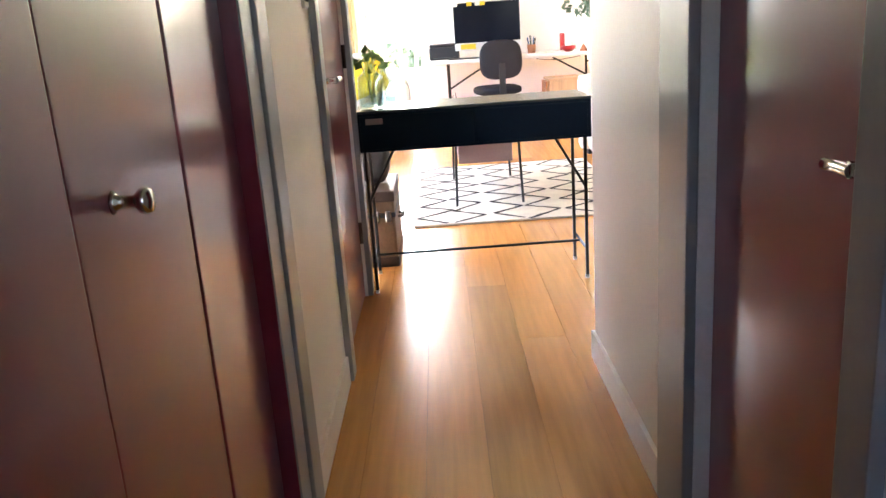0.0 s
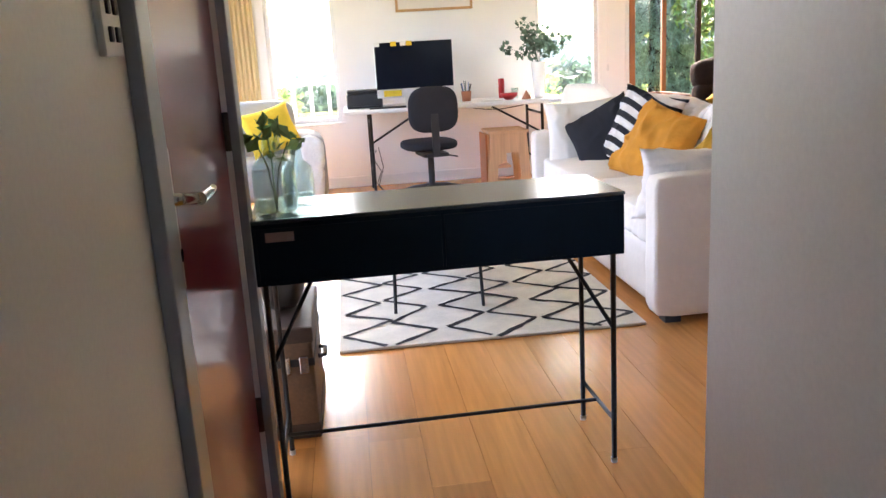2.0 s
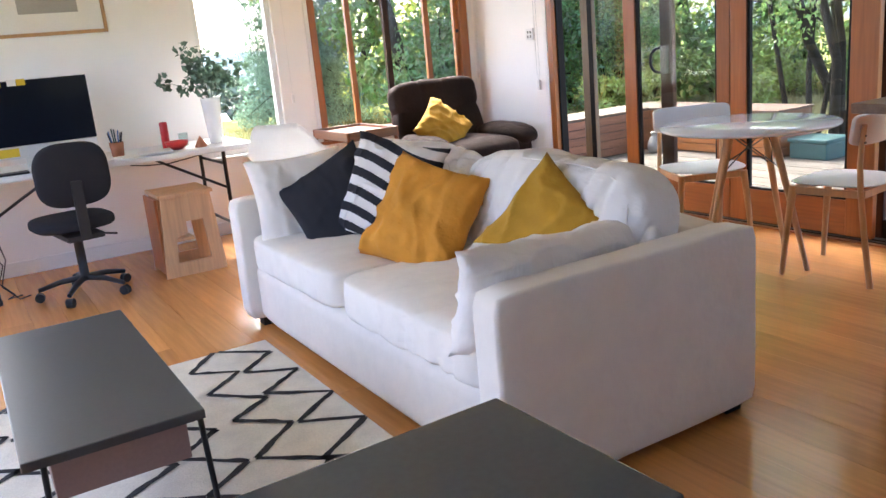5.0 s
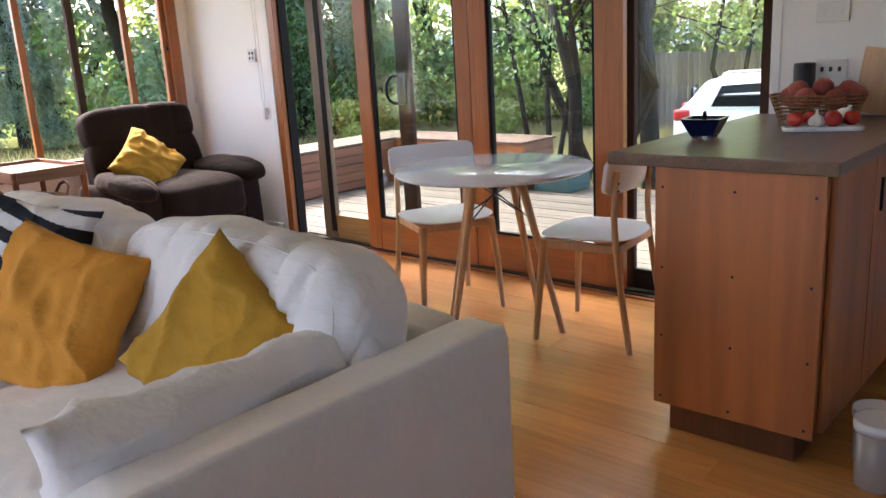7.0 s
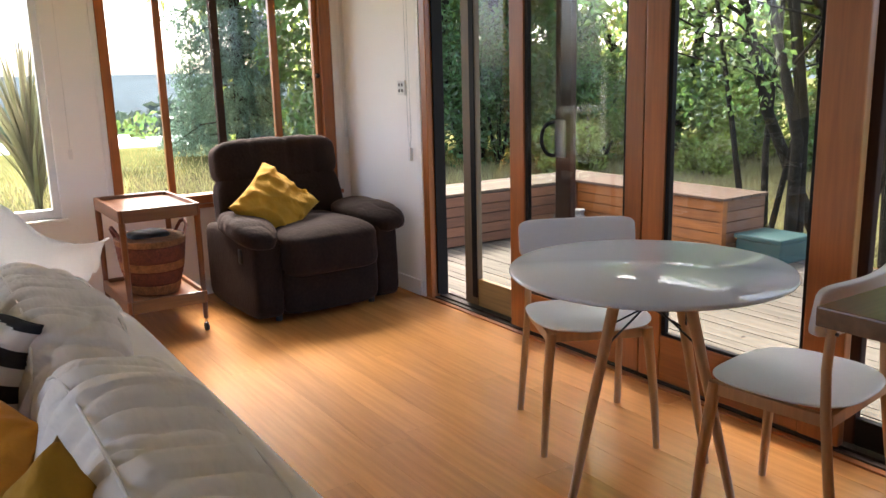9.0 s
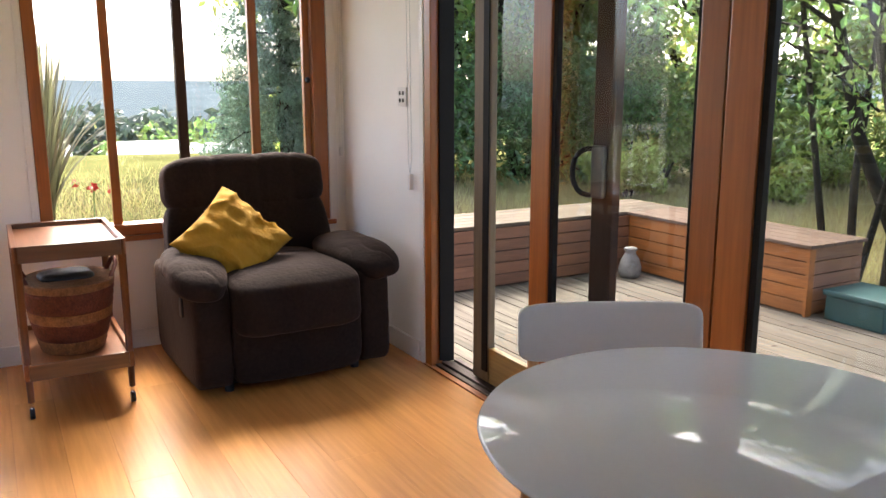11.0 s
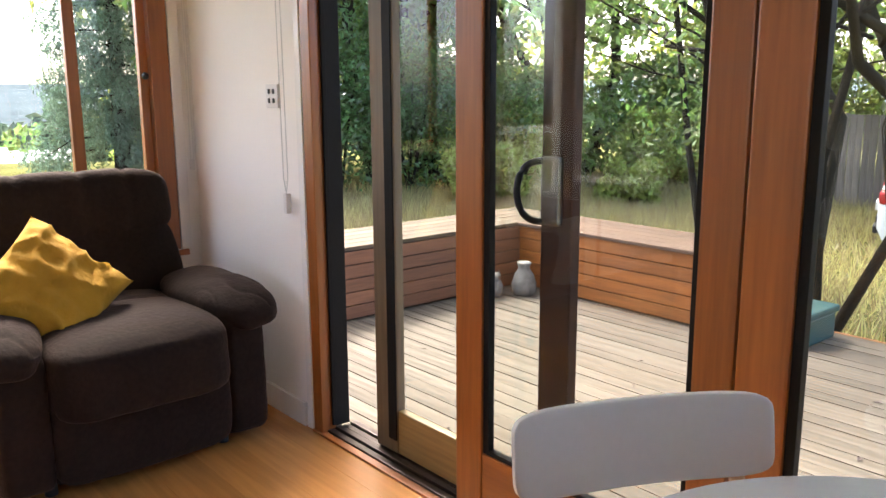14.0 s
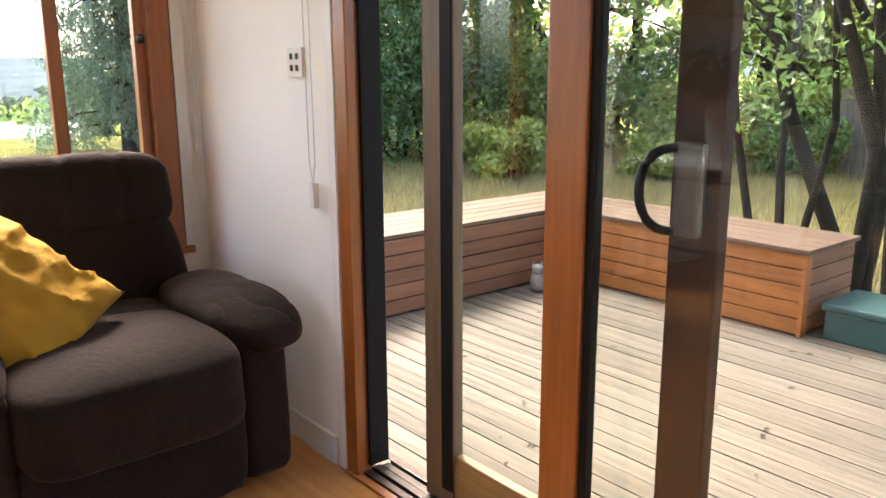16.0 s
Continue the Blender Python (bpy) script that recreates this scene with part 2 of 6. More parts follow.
M_GARLIC = mat("garlic skin", (0.76, 0.70, 0.62), 0.6, amount=0.08, scale=40)
M_PORCELAIN = mat("white porcelain", (0.78, 0.77, 0.74), 0.2, amount=0.03, bump=0)
M_NAVYGLAZE = mat("dark blue glaze", (0.008, 0.012, 0.045), 0.15, amount=0.2, bump=0.02)
M_PLASTIC_CLEAR = mat("cloudy clear plastic", (0.34, 0.30, 0.26), 0.25, amount=0.06, bump=0.02)
M_FLOUR = mat("brown grain", (0.30, 0.18, 0.10), 0.9, amount=0.3, scale=60)
M_TEALBOX = mat("teal plastic box", (0.014, 0.06, 0.058), 0.5, amount=0.12)
M_STONE = mat("pale weathered ornament", (0.20, 0.185, 0.165), 0.8, amount=0.5, scale=18, bump=0.5)
M_GREYCLOTH = mat("grey upholstery", (0.36, 0.345, 0.32), 0.95, amount=0.1, scale=7, bump=0.4, fine=220)
M_FLEECE = mat("white fleece", (0.75, 0.72, 0.66), 1.0, amount=0.1, scale=25, bump=1.0, fine=90)
M_YELLOW = mat("bright yellow cotton", (0.68, 0.46, 0.03), 0.9, amount=0.1, bump=0.3)
# Yellow light falling on the curtain is put into this cream.
M_CREAMCURTAIN = mat("cream curtain with yellow light in its colour", (0.70, 0.57, 0.33), 0.9, amount=0.06, bump=0.2)
M_CASE = mat("tan suitcase leather", (0.12, 0.07, 0.034), 0.55, amount=0.25, scale=9, bump=0.3)
M_BROWNLEATHER = mat("dark brown leather", (0.045, 0.025, 0.016), 0.5, amount=0.2)
M_COFFEE = mat("dark grey table top", (0.045, 0.05, 0.055), 0.35, amount=0.1, scale=4, bump=0.05)
M_MAUVE = mat("mauve drawer front", (0.25, 0.17, 0.15), 0.6, amount=0.1)
M_PAPER = mat("paper", (0.75, 0.73, 0.68), 0.8, amount=0.05)
M_BLUE = mat("blue print", (0.05, 0.15, 0.38), 0.6)
M_TERRACOTTA = mat("terracotta pot", (0.36, 0.13, 0.06), 0.7, amount=0.15)


# ---- mesh helpers ----
def box(bm, x0, y0, z0, x1, y1, z1, bevel=0.0):
    m = Matrix.LocRotScale(((x0 + x1) / 2, (y0 + y1) / 2, (z0 + z1) / 2), None, (abs(x1 - x0), abs(y1 - y0), abs(z1 - z0)))
    vs = bmesh.ops.create_cube(bm, size=1, matrix=m)["verts"]
    if bevel:
        es = list({e for v in vs for e in v.link_edges})
        bmesh.ops.bevel(bm, geom=es, offset=bevel, segments=2, affect='EDGES', profile=0.6)
    return bm


def tube(bm, pts, r, seg=10, r_end=None, caps=True):
    """A round bar through the points."""
    pts = [Vector(p) for p in pts]
    r_end = r if r_end is None else r_end
    rings = []
    for i, p in enumerate(pts):
        d = (pts[min(i + 1, len(pts) - 1)] - pts[max(i - 1, 0)]).normalized()
        a = d.cross(Vector((0, 0, 1)) if abs(d.z) < 0.9 else Vector((1, 0, 0))).normalized()
        b = d.cross(a)
        k = r + (r_end - r) * i / max(1, len(pts) - 1)
        rings.append([bm.verts.new(p + (a * math.cos(6.28319 * j / seg) + b * math.sin(6.28319 * j / seg)) * k) for j in range(seg)])
    for u, v in zip(rings, rings[1:]):
        for j in range(seg):
            bm.faces.new((u[j], u[(j + 1) % seg], v[(j + 1) % seg], v[j])).smooth = True
    if caps:
        bm.faces.new(rings[0])
        bm.faces.new(rings[-1][::-1])
    return bm


def lathe(bm, prof, seg=24, at=(0, 0, 0)):
    rings = []
    for r, z in prof:
        rings.append([bm.verts.new((at[0] + r * math.cos(6.28319 * j / seg), at[1] + r * math.sin(6.28319 * j / seg), at[2] + z)) for j in range(seg)])
    for u, v in zip(rings, rings[1:]):
        for j in range(seg):
            bm.faces.new((u[j], u[(j + 1) % seg], v[(j + 1) % seg], v[j])).smooth = True
    if prof[0][0] > 1e-4:
        bm.faces.new(rings[0][::-1])
    if prof[-1][0] > 1e-4:
        bm.faces.new(rings[-1])
    return bm


def puff(bm, sx, sy, sz, e=5.0, n=12, at=None, wrinkle=0.0, freq=6.0, seed=0.0, sag=0.0):
    """A soft box of the given size round its middle, with rounded edges and soft folds."""
    m = at or Matrix()
    grid = {}

    def vert(p):
        k = tuple(round(c, 5) for c in p)
        if k not in grid:
            s = (abs(p[0]) ** e + abs(p[1]) ** e + abs(p[2]) ** e) ** (-1 / e)
            q = Vector((p[0] * s * sx / 2, p[1] * s * sy / 2, p[2] * s * sz / 2))
            if wrinkle:
                w = noise.noise(Vector((q.x * freq + seed, q.y * freq * 0.6 + seed, q.z * freq)))
                w += 0.5 * noise.noise(Vector((q.x * freq * 2.3, q.y * freq * 2.3 + seed, q.z * freq * 2.3)))
                q += q.normalized() * w * wrinkle
            q.z -= sag * (1 - p[0] ** 2) * (1 - p[1] ** 2) * (p[2] > 0)
            grid[k] = bm.verts.new(m @ q)
        return grid[k]

    for a in range(3):
        b, c = (a + 1) % 3, (a + 2) % 3
        for side in (-1, 1):
            for i in range(n):
                for j in range(n):
                    q = []
                    for di, dj in ((0, 0), (1, 0), (1, 1), (0, 1)):
                        p = [0, 0, 0]
                        p[a] = side
                        p[b] = math.tan((2 * (i + di) / n - 1) * 0.7854)
                        p[c] = math.tan((2 * (j + dj) / n - 1) * 0.7854)
                        q.append(vert(p))
                    bm.faces.new(q if side > 0 else q[::-1]).smooth = True
    return bm


def pillow(bm, w, h, t, n=22, seed=0.0, wrinkle=0.012):
    """A square scatter cushion lying in x and y, with pinched corners and folds."""
    rows = {}
    for s in (1, -1):
        for i in range(n + 1):
            for j in range(n + 1):
                u, v = 2 * i / n - 1, 2 * j / n - 1
                edge = i in (0, n) or j in (0, n)
                if edge and s < 0:
                    rows[s, i, j] = rows[1, i, j]
                    continue
                k = 1 - 0.10 * (1 - v * v) * abs(u) ** 3
                l = 1 - 0.10 * (1 - u * u) * abs(v) ** 3
                z = 0 if edge else t / 2 * ((1 - u ** 4) * (1 - v ** 4)) ** 0.55
                f = noise.noise(Vector((u * 2.2 + seed, v * 2.2, s * 3.0))) + 0.6 * noise.noise(Vector((u * 5 + seed, v * 2.5 - seed, s)))
                fold = max(0.0, 1 - 5 * abs(noise.noise(Vector((u * 1.5 + v * 0.8 + seed * 3, v * 1.1 - u * 0.5, s * 2 + seed)))))
                f += 0.9 * fold * fold
                rows[s, i, j] = bm.verts.new((u * w / 2 * k, v * h / 2 * l, s * (z + (0 if edge else f * wrinkle * (1.3 - z / t)))))
        for i in range(n):
            for j in range(n):
                q = [rows[s, i, j], rows[s, i + 1, j], rows[s, i + 1, j + 1], rows[s, i, j + 1]]
                bm.faces.new(q if s > 0 else q[::-1]).smooth = True
    return bm


def mesh_of(name, bm, material):
    me = bpy.data.meshes.new(name)
    bm.to_mesh(me)
    bm.free()
    me.materials.append(material)
    return me


def part(name, bm, material, parent, label=""):
    ob = new(name, mesh_of(name, bm, material))
    ob.parent = parent
    return tagged(ob, label)


def thing(name, label, category, at=None, group=""):
    ob = new(name)
    ob.empty_display_size = 0.05
    ob.matrix_world = at or Matrix()
    return tagged(ob, label, category, group)


def single(name, bm, material, label, category, at=None, group=""):
    ob = new(name, mesh_of(name, bm, material))
    ob.matrix_world = at or Matrix()
    return tagged(ob, label, category, group)


def structure(name, bm, material, label, category):
    ob = new(name, mesh_of(name, bm, material))
    return tagged(ob, label, category, kind="structure")


def B():
    return bmesh.new()


def bar(x0, y0, z0, x1, y1, z1, bevel=0.003):
    return box(B(), x0, y0, z0, x1, y1, z1, bevel)


def slab(x0, y0, z0, x1, y1, z1):
    return box(B(), x0, y0, z0, x1, y1, z1)


def wall_along_x(bm, y0, y1, x0, x1, height, holes):
    """A wall between y0 and y1 that runs in x, with holes (xa, xb, za, zb) from low to high x."""
    at = x0
    for a, b, lo, hi in holes:
        if a > at:
            box(bm, at, y0, 0, a, y1, height)
        if lo > 0:
            box(bm, a, y0, 0, b, y1, lo)
        if hi < height:
            box(bm, a, y0, hi, b, y1, height)
        at = b
    if at < x1:
        box(bm, at, y0, 0, x1, y1, height)
    return bm


def wall_along_y(bm, x0, x1, y0, y1, height, holes):
    at = y0
    for a, b, lo, hi in holes:
        if a > at:
            box(bm, x0, at, 0, x1, a, height)
        if lo > 0:
            box(bm, x0, a, 0, x1, b, lo)
        if hi < height:
            box(bm, x0, a, hi, x1, b, height)
        at = b
    if at < y1:
        box(bm, x0, at, 0, x1, y1, height)
    return bm


# ---- the rooms ----
H = 2.45
EAST, NORTH, WEST = 4.48, 9.70, -0.95
floor = structure("floor", slab(-1.1, -0.9, -0.12, EAST, NORTH + 0.1, -0.018), M_SUBFLOOR, "glossy honey-coloured timber board floor", "floor")
structure("ceiling", slab(-1.1, -0.9, H, EAST + 0.2, NORTH + 0.2, H + 0.1), M_CEIL, "plain white ceiling", "ceiling")

# Overhang out of view, added to cut skylight on the floor by the doors.
structure("eave", slab(EAST + 0.2, -0.9, H - 0.02, EAST + 0.85, NORTH + 0.2, H + 0.1), M_CEIL, "unseen white soffit added to shade the floor by the doors", "eave")

north = wall_along_x(B(), NORTH, NORTH + 0.14, WEST - 0.12, EAST + 0.14, H, [(-0.37, 0.24, 0.60, 2.15), (2.05, 2.64, 0.58, 2.15), (2.93, 4.38, 0.58, 2.15)])
structure("wall_north", north, M_WALL, "white painted wall with three windows", "wall")
east = wall_along_y(B(), EAST, EAST + 0.14, -0.9, NORTH, H, [(5.41, 8.74, 0.0, 2.12)])
structure("wall_east", east, M_WALL, "white painted wall with a wide glazed door opening", "wall")
# The wide opening is out of view and added to brighten the room.
structure("wall_west", wall_along_y(B(), WEST - 0.12, WEST, 4.36, NORTH, H, [(4.8, 9.0, 0.5, 2.2)]), M_WALL, "white painted side wall with an added opening for daylight", "wall")
structure("wall_west_return", slab(WEST - 0.12, 4.24, 0, -0.1, 4.36, H), M_WALL, "white painted return wall", "wall")
hall_l = wall_along_y(B(), -0.10, 0.0, -0.9, 4.36, H, [(0.35, 2.44, 0.0, 2.06), (3.42, 4.20, 0.0, 2.04)])
structure("wall_hall_left", hall_l, M_HALL, "pale grey hall wall with maroon doors", "wall")
hall_r = wall_along_y(B(), 0.82, 0.92, -0.9, 3.405, H, [(1.78, 2.37, 0.0, 2.04)])
structure("wall_hall_right", hall_r, M_HALL, "pale grey hall wall ending in a square corner", "wall")
# Small opening behind the camera, added as fill light for the hall.
structure("wall_hall_end", wall_along_x(B(), -1.0, -0.9, -0.10, 0.92, H, [(0.26, 0.56, 1.1, 2.0)]), M_HALL, "pale grey end wall of the hall with an added light opening", "wall")
structure("wall_cupboard_back", slab(-0.16, 0.2, 0, -0.101, 2.6, H), M_HALL, "plain back of the hall cupboard", "wall")
structure("wall_side_room", slab(-0.16, 3.3, 0, -0.101, 4.238, H), M_HALL, "plain wall behind the hall door", "wall")
# Unseen opening added so that light reaches the sofa arm and bench.
structure("wall_kitchen_south", wall_along_x(B(), 1.0, 1.12, 0.92, EAST, H, [(1.7, 3.1, 1.05, 2.1)]), M_WALL, "white painted kitchen wall with an added opening for light", "wall")

structure("wall_closet_back", slab(0.921, 1.6, 0, 0.98, 2.42, H), M_HALL, "plain wall behind the narrow door", "wall")

# skirting boards
for i, (x0, y0, x1, y1) in enumerate([(WEST, NORTH - 0.014, EAST, NORTH), (EAST - 0.014, 8.80, EAST, NORTH - 0.014), (0.0, 2.65, 0.012, 3.33), (0.808, 2.602, 0.82, 3.405), (0.808, 3.405, 0.934, 3.417), (WEST, 4.36, WEST + 0.014, NORTH - 0.014)]):
    structure("baseboard", bar(x0, y0, 0, x1, y1, 0.095, 0.002), M_WHITE_TRIM if i != 2 else M_HALL, "painted skirting board along the wall", "baseboard")

# ---- hall doors and trims ----
def casing(x0, x1, y0, y1, top, name_label, material=M_TRIM, side=1):
    """Two posts and a head round a door opening in a wall along y."""
    w = 0.075
    structure("trim", bar(x0, y0 - w, 0, x1, y0, top + w, 0.004), material, name_label, "trim")
    structure("trim", bar(x0, y1, 0, x1, y1 + w, top + w, 0.004), material, name_label, "trim")
    structure("trim", bar(x0, y0, top, x1, y1, top + w, 0.004), material, name_label, "trim")


casing(0.0, 0.022, 3.42, 4.20, 2.04, "grey painted door casing in the hall")
casing(0.798, 0.82, 1.78, 2.37, 2.04, "grey painted door casing in the hall")
structure("trim", bar(0.0, 2.44, 0, 0.012, 2.535, 2.14, 0.004), M_TRIM, "grey painted cupboard casing", "trim")
structure("trim", bar(0.0, 2.54, 0, 0.02, 2.645, 2.14, 0.006), M_TRIM, "grey painted cupboard casing", "trim")
structure("trim", bar(0.808, 2.448, 0, 0.82, 2.60, 2.14, 0.004), M_TRIM, "grey painted post on the hall wall", "trim")

# folding cupboard doors
cup = thing("cupboard_door", "maroon gloss folding cupboard doors in the hall", "cupboard door", pose(0, 0, 0))
for a, b, dx, turn in ((0.36, 1.00, -0.008, 0), (1.004, 1.70, -0.008, 0), (1.735, 2.085, -0.022, -1.2), (2.089, 2.432, -0.020, 1.2)):
    leaf = part("leaf", bar(-0.03, (a - b) / 2, 0.01, 0, (b - a) / 2, 2.05, 0.004), M_MAROON, cup)
    leaf.matrix_local = pose(dx, (a + b) / 2, 0, 0, 0, turn)
# Added strip covers the bright reveal, in place of the shadow line there.
structure("trim", bar(-0.07, 2.4335, 0, 0.009, 2.4396, 2.06, 0.001), M_MAROON, "added maroon strip for the shadow at the cupboard opening's edge", "trim")
kb = B()
lathe(kb, [(0.018, 0), (0.011, 0.006), (0.008, 0.030), (0.011, 0.034), (0.018, 0.040), (0.020, 0.048), (0.016, 0.056), (0.0, 0.058)], 20)
kb.transform(pose(-0.022, 1.835, 0.932, 0, 90, 0) @ Matrix.Scale(0.8, 4))
part("knob", kb, M_CHROME, cup, "round worn chrome knob")


def red_door(x, y0, y1, knob_y, out, label, hinges=True, hz=0.95, reach=0.115):
    """A flush door in a wall along y whose face lies at x; out: the way that its face looks."""
    d = thing("door", label, "door", pose(x, (y0 + y1) / 2, 0))
    h = (y1 - y0) / 2 - 0.004
    part("leaf", bar(-0.038 * out, -h, 0.008, 0, h, 2.03, 0.003), M_MAROON, d)
    k = knob_y - (y0 + y1) / 2
    part("lock_plate", bar(0, k - 0.021, hz - 0.15, 0.006 * out, k + 0.021, hz + 0.08, 0.003), M_WHITESATIN, d, "pale painted lock plate")
    s = 1 if k < 0 else -1
    hb = B()
    tube(hb, [(0.004 * out, k, hz), (0.05 * out, k, hz)], 0.010, 12)
    tube(hb, [(0.05 * out, k - 0.006 * s, hz), (0.054 * out, k + reach * 0.45 * s, hz + 0.001), (0.05 * out, k + reach * s, hz - 0.002)], 0.0105 if reach > 0.1 else 0.008, 12, 0.007)
    part("door_handle", hb, M_CHROME, d, "satin chrome lever handle")
    kh = B()
    tube(kh, [(0.006 * out, k, hz - 0.09), (0.010 * out, k, hz - 0.09)], 0.011, 14)
    part("key_cover", kh, M_CHROME, d)
    for z in (0.28, 1.0, 1.75) if hinges else ():
        hg = B()
        tube(hg, [(0.006 * out, s * (h - 0.002), z - 0.045), (0.006 * out, s * (h - 0.002), z + 0.045)], 0.008, 10)
        part("hinge", hg, M_BROWNLEATHER, d)
    return d


red_door(-0.012, 3.42, 4.20, 3.535, 1, "closed maroon gloss hall door with lever handle")
red_door(0.85, 1.78, 2.37, 1.795, -1, "closed maroon gloss door with chrome lever", False, 0.92, 0.055)


def switch_plate(at, w, h, rows, cols, label, holes=M_BLACK):
    """A plate in the plane of x and z that looks along -y before it is turned."""
    s = thing("power_outlet" if holes else "light_switch", label, "power outlet" if holes else "light switch", at)
    part("plate", bar(-w / 2, -0.010, -h / 2, w / 2, 0, h / 2, 0.003), M_WHITESATIN, s)
    for i in range(cols):
        for j in range(rows):
            x, z = (i - (cols - 1) / 2) * w / (cols + 0.6), (j - (rows - 1) / 2) * h / (rows + 0.6)
            part("rocker", bar(x - 0.006, -0.014, z - 0.009, x + 0.006, -0.009, z + 0.009, 0.002), holes or M_WHITESATIN, s)
    return s


switch_plate(pose(0.0, 3.27, 1.225, 0, 0, 90), 0.075, 0.115, 3, 2, "white hall light switch plate with small rockers")
switch_plate(pose(EAST, 8.96, 1.255, 0, 0, -90), 0.088, 0.088, 2, 2, "white four-gang switch plate on the wall")
switch_plate(pose(EAST, 5.22, 1.29, 0, 0, -90), 0.12, 0.075, 1, 3, "white three-gang switch plate above the benchtop", None)
switch_plate(pose(EAST, 5.215, 1.075, 0, 0, -90), 0.115, 0.075, 1, 3, "white double power outlet above the benchtop")


# ---- windows ----
def white_window(x0, x1, z0, z1, label):
    w = tagged(new("window"), label, "window", kind="structure")
    w.matrix_world = pose((x0 + x1) / 2, NORTH, z0)
    h, t = (x1 - x0) / 2, z1 - z0
    for a, b, c, d in ((-h, -h + 0.04, 0, t), (h - 0.04, h, 0, t), (-h + 0.04, h - 0.04, 0, 0.05), (-h + 0.04, h - 0.04, t - 0.05, t)):
        part("window_frame", bar(a, 0.03, c, b, 0.09, d, 0.004), M_WHITE_TRIM, w)
    part("window_sill", bar(-h - 0.03, -0.025, -0.022, h + 0.03, 0.03, 0, 0.004), M_WHITE_TRIM, w)
    pane = part("pane", slab(-h + 0.038, 0.058, 0.045, h - 0.038, 0.062, t - 0.045), M_GLASS, w)
    pane.visible_shadow = False
    return w


white_window(-0.37, 0.24, 0.60, 2.15, "tall white-framed window beside the desk")
white_window(2.05, 2.64, 0.58, 2.15, "tall white-framed window behind the desk end")

w3 = tagged(new("window"), "cedar-framed sliding window behind the recliner", "window", kind="structure")
w3.matrix_world = pose(0, NORTH, 0.58)
T = 1.57
for a, b, c, d, m in ((2.93, 2.985, 0, T, M_CEDAR), (4.30, 4.38, 0, T, M_CEDAR), (2.985, 4.30, 0, 0.055, M_CEDAR_X), (2.985, 4.30, T - 0.06, T, M_CEDAR_X)):
    part("window_frame", bar(a, -0.012, c, b, 0.10, d, 0.004), m, w3)
# The middle stile is coloured dark for the shade on its room side.
for x, wd, m, y in ((3.255, 0.042, M_CEDAR, 0.02), (3.60, 0.05, M_SHADEWOOD, 0.05), (3.97, 0.045, M_CEDAR, 0.02), (4.262, 0.036, M_CEDAR, 0.02)):
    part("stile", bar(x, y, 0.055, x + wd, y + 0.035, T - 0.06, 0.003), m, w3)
for a, b in ((2.985, 3.255), (3.297, 3.60), (3.65, 3.97), (4.015, 4.262)):
    pane = part("pane", slab(a, 0.036, 0.05, b, 0.040, T - 0.05), M_GLASS, w3)
    pane.visible_shadow = False
lt = B()
lathe(lt, [(0.012, 0), (0.016, 0.01), (0.010, 0.022), (0, 0.026)], 14)
lt.transform(pose(4.28, 0.018, 0.76, 90, 0, 0))
part("latch", lt, M_BLACK, w3, "black window latch")
part("window_sill", bar(2.90, -0.03, -0.026, 4.41, -0.013, 0.0, 0.003), M_CEDAR_X, w3)
structure("trim", bar(2.895, NORTH - 0.012, 0.58, 2.928, NORTH, 2.15, 0.003), M_WHITE_TRIM, "white painted window trim", "trim")
structure("trim", bar(4.383, NORTH - 0.012, 0.58, 4.43, NORTH, 2.15, 0.003), M_WHITE_TRIM, "white painted window trim", "trim")

# ---- glazed sliding doors ----
gd = tagged(new("door_opening"), "wide cedar sliding door frame with dark tracks", "door frame", kind="structure")
gd.matrix_world = pose(EAST, 0, 0)
part("jamb", bar(-0.006, 8.685, 0.0, 0.055, 8.745, 2.12, 0.004), M_CEDAR, gd)
# Outer jamb, coloured near black by reusing the gasket material.
part("outer_jamb", bar(0.0555, 8.722, 0.0, 0.14, 8.745, 2.12, 0.003), M_GASKET, gd, "black outer face of the door jamb")
part("jamb", bar(-0.008, 8.75, 0.0, 0.02, 8.79, 2.16, 0.003), M_WHITE_TRIM, gd, "white painted edge trim")
part("gasket", bar(0.035, 8.672, 0.03, 0.052, 8.6845, 2.06, 0.002), M_GASKET, gd)
part("jamb", bar(-0.006, 5.41, 0.0, 0.14, 5.45, 2.12, 0.004), M_WHITE_TRIM, gd, "white painted edge trim")
part("head", bar(-0.006, 5.45, 2.06, 0.14, 8.685, 2.12, 0.004), M_CEDAR_Y, gd)
part("threshold", bar(-0.016, 5.45, -0.02, 0.014, 8.745, 0.008, 0.002), M_CEDAR_Y, gd, "worn timber threshold edge")
for k in range(4):
    part("track", bar(0.016 + 0.034 * k, 5.45, -0.02, 0.042 + 0.034 * k, 8.685, 0.014 + 0.006 * (k % 2), 0.002), M_TRACK, gd)
part("track_bed", slab(0.014, 5.45, -0.12, 0.16, 8.685, 0.004), M_GASKET, gd)


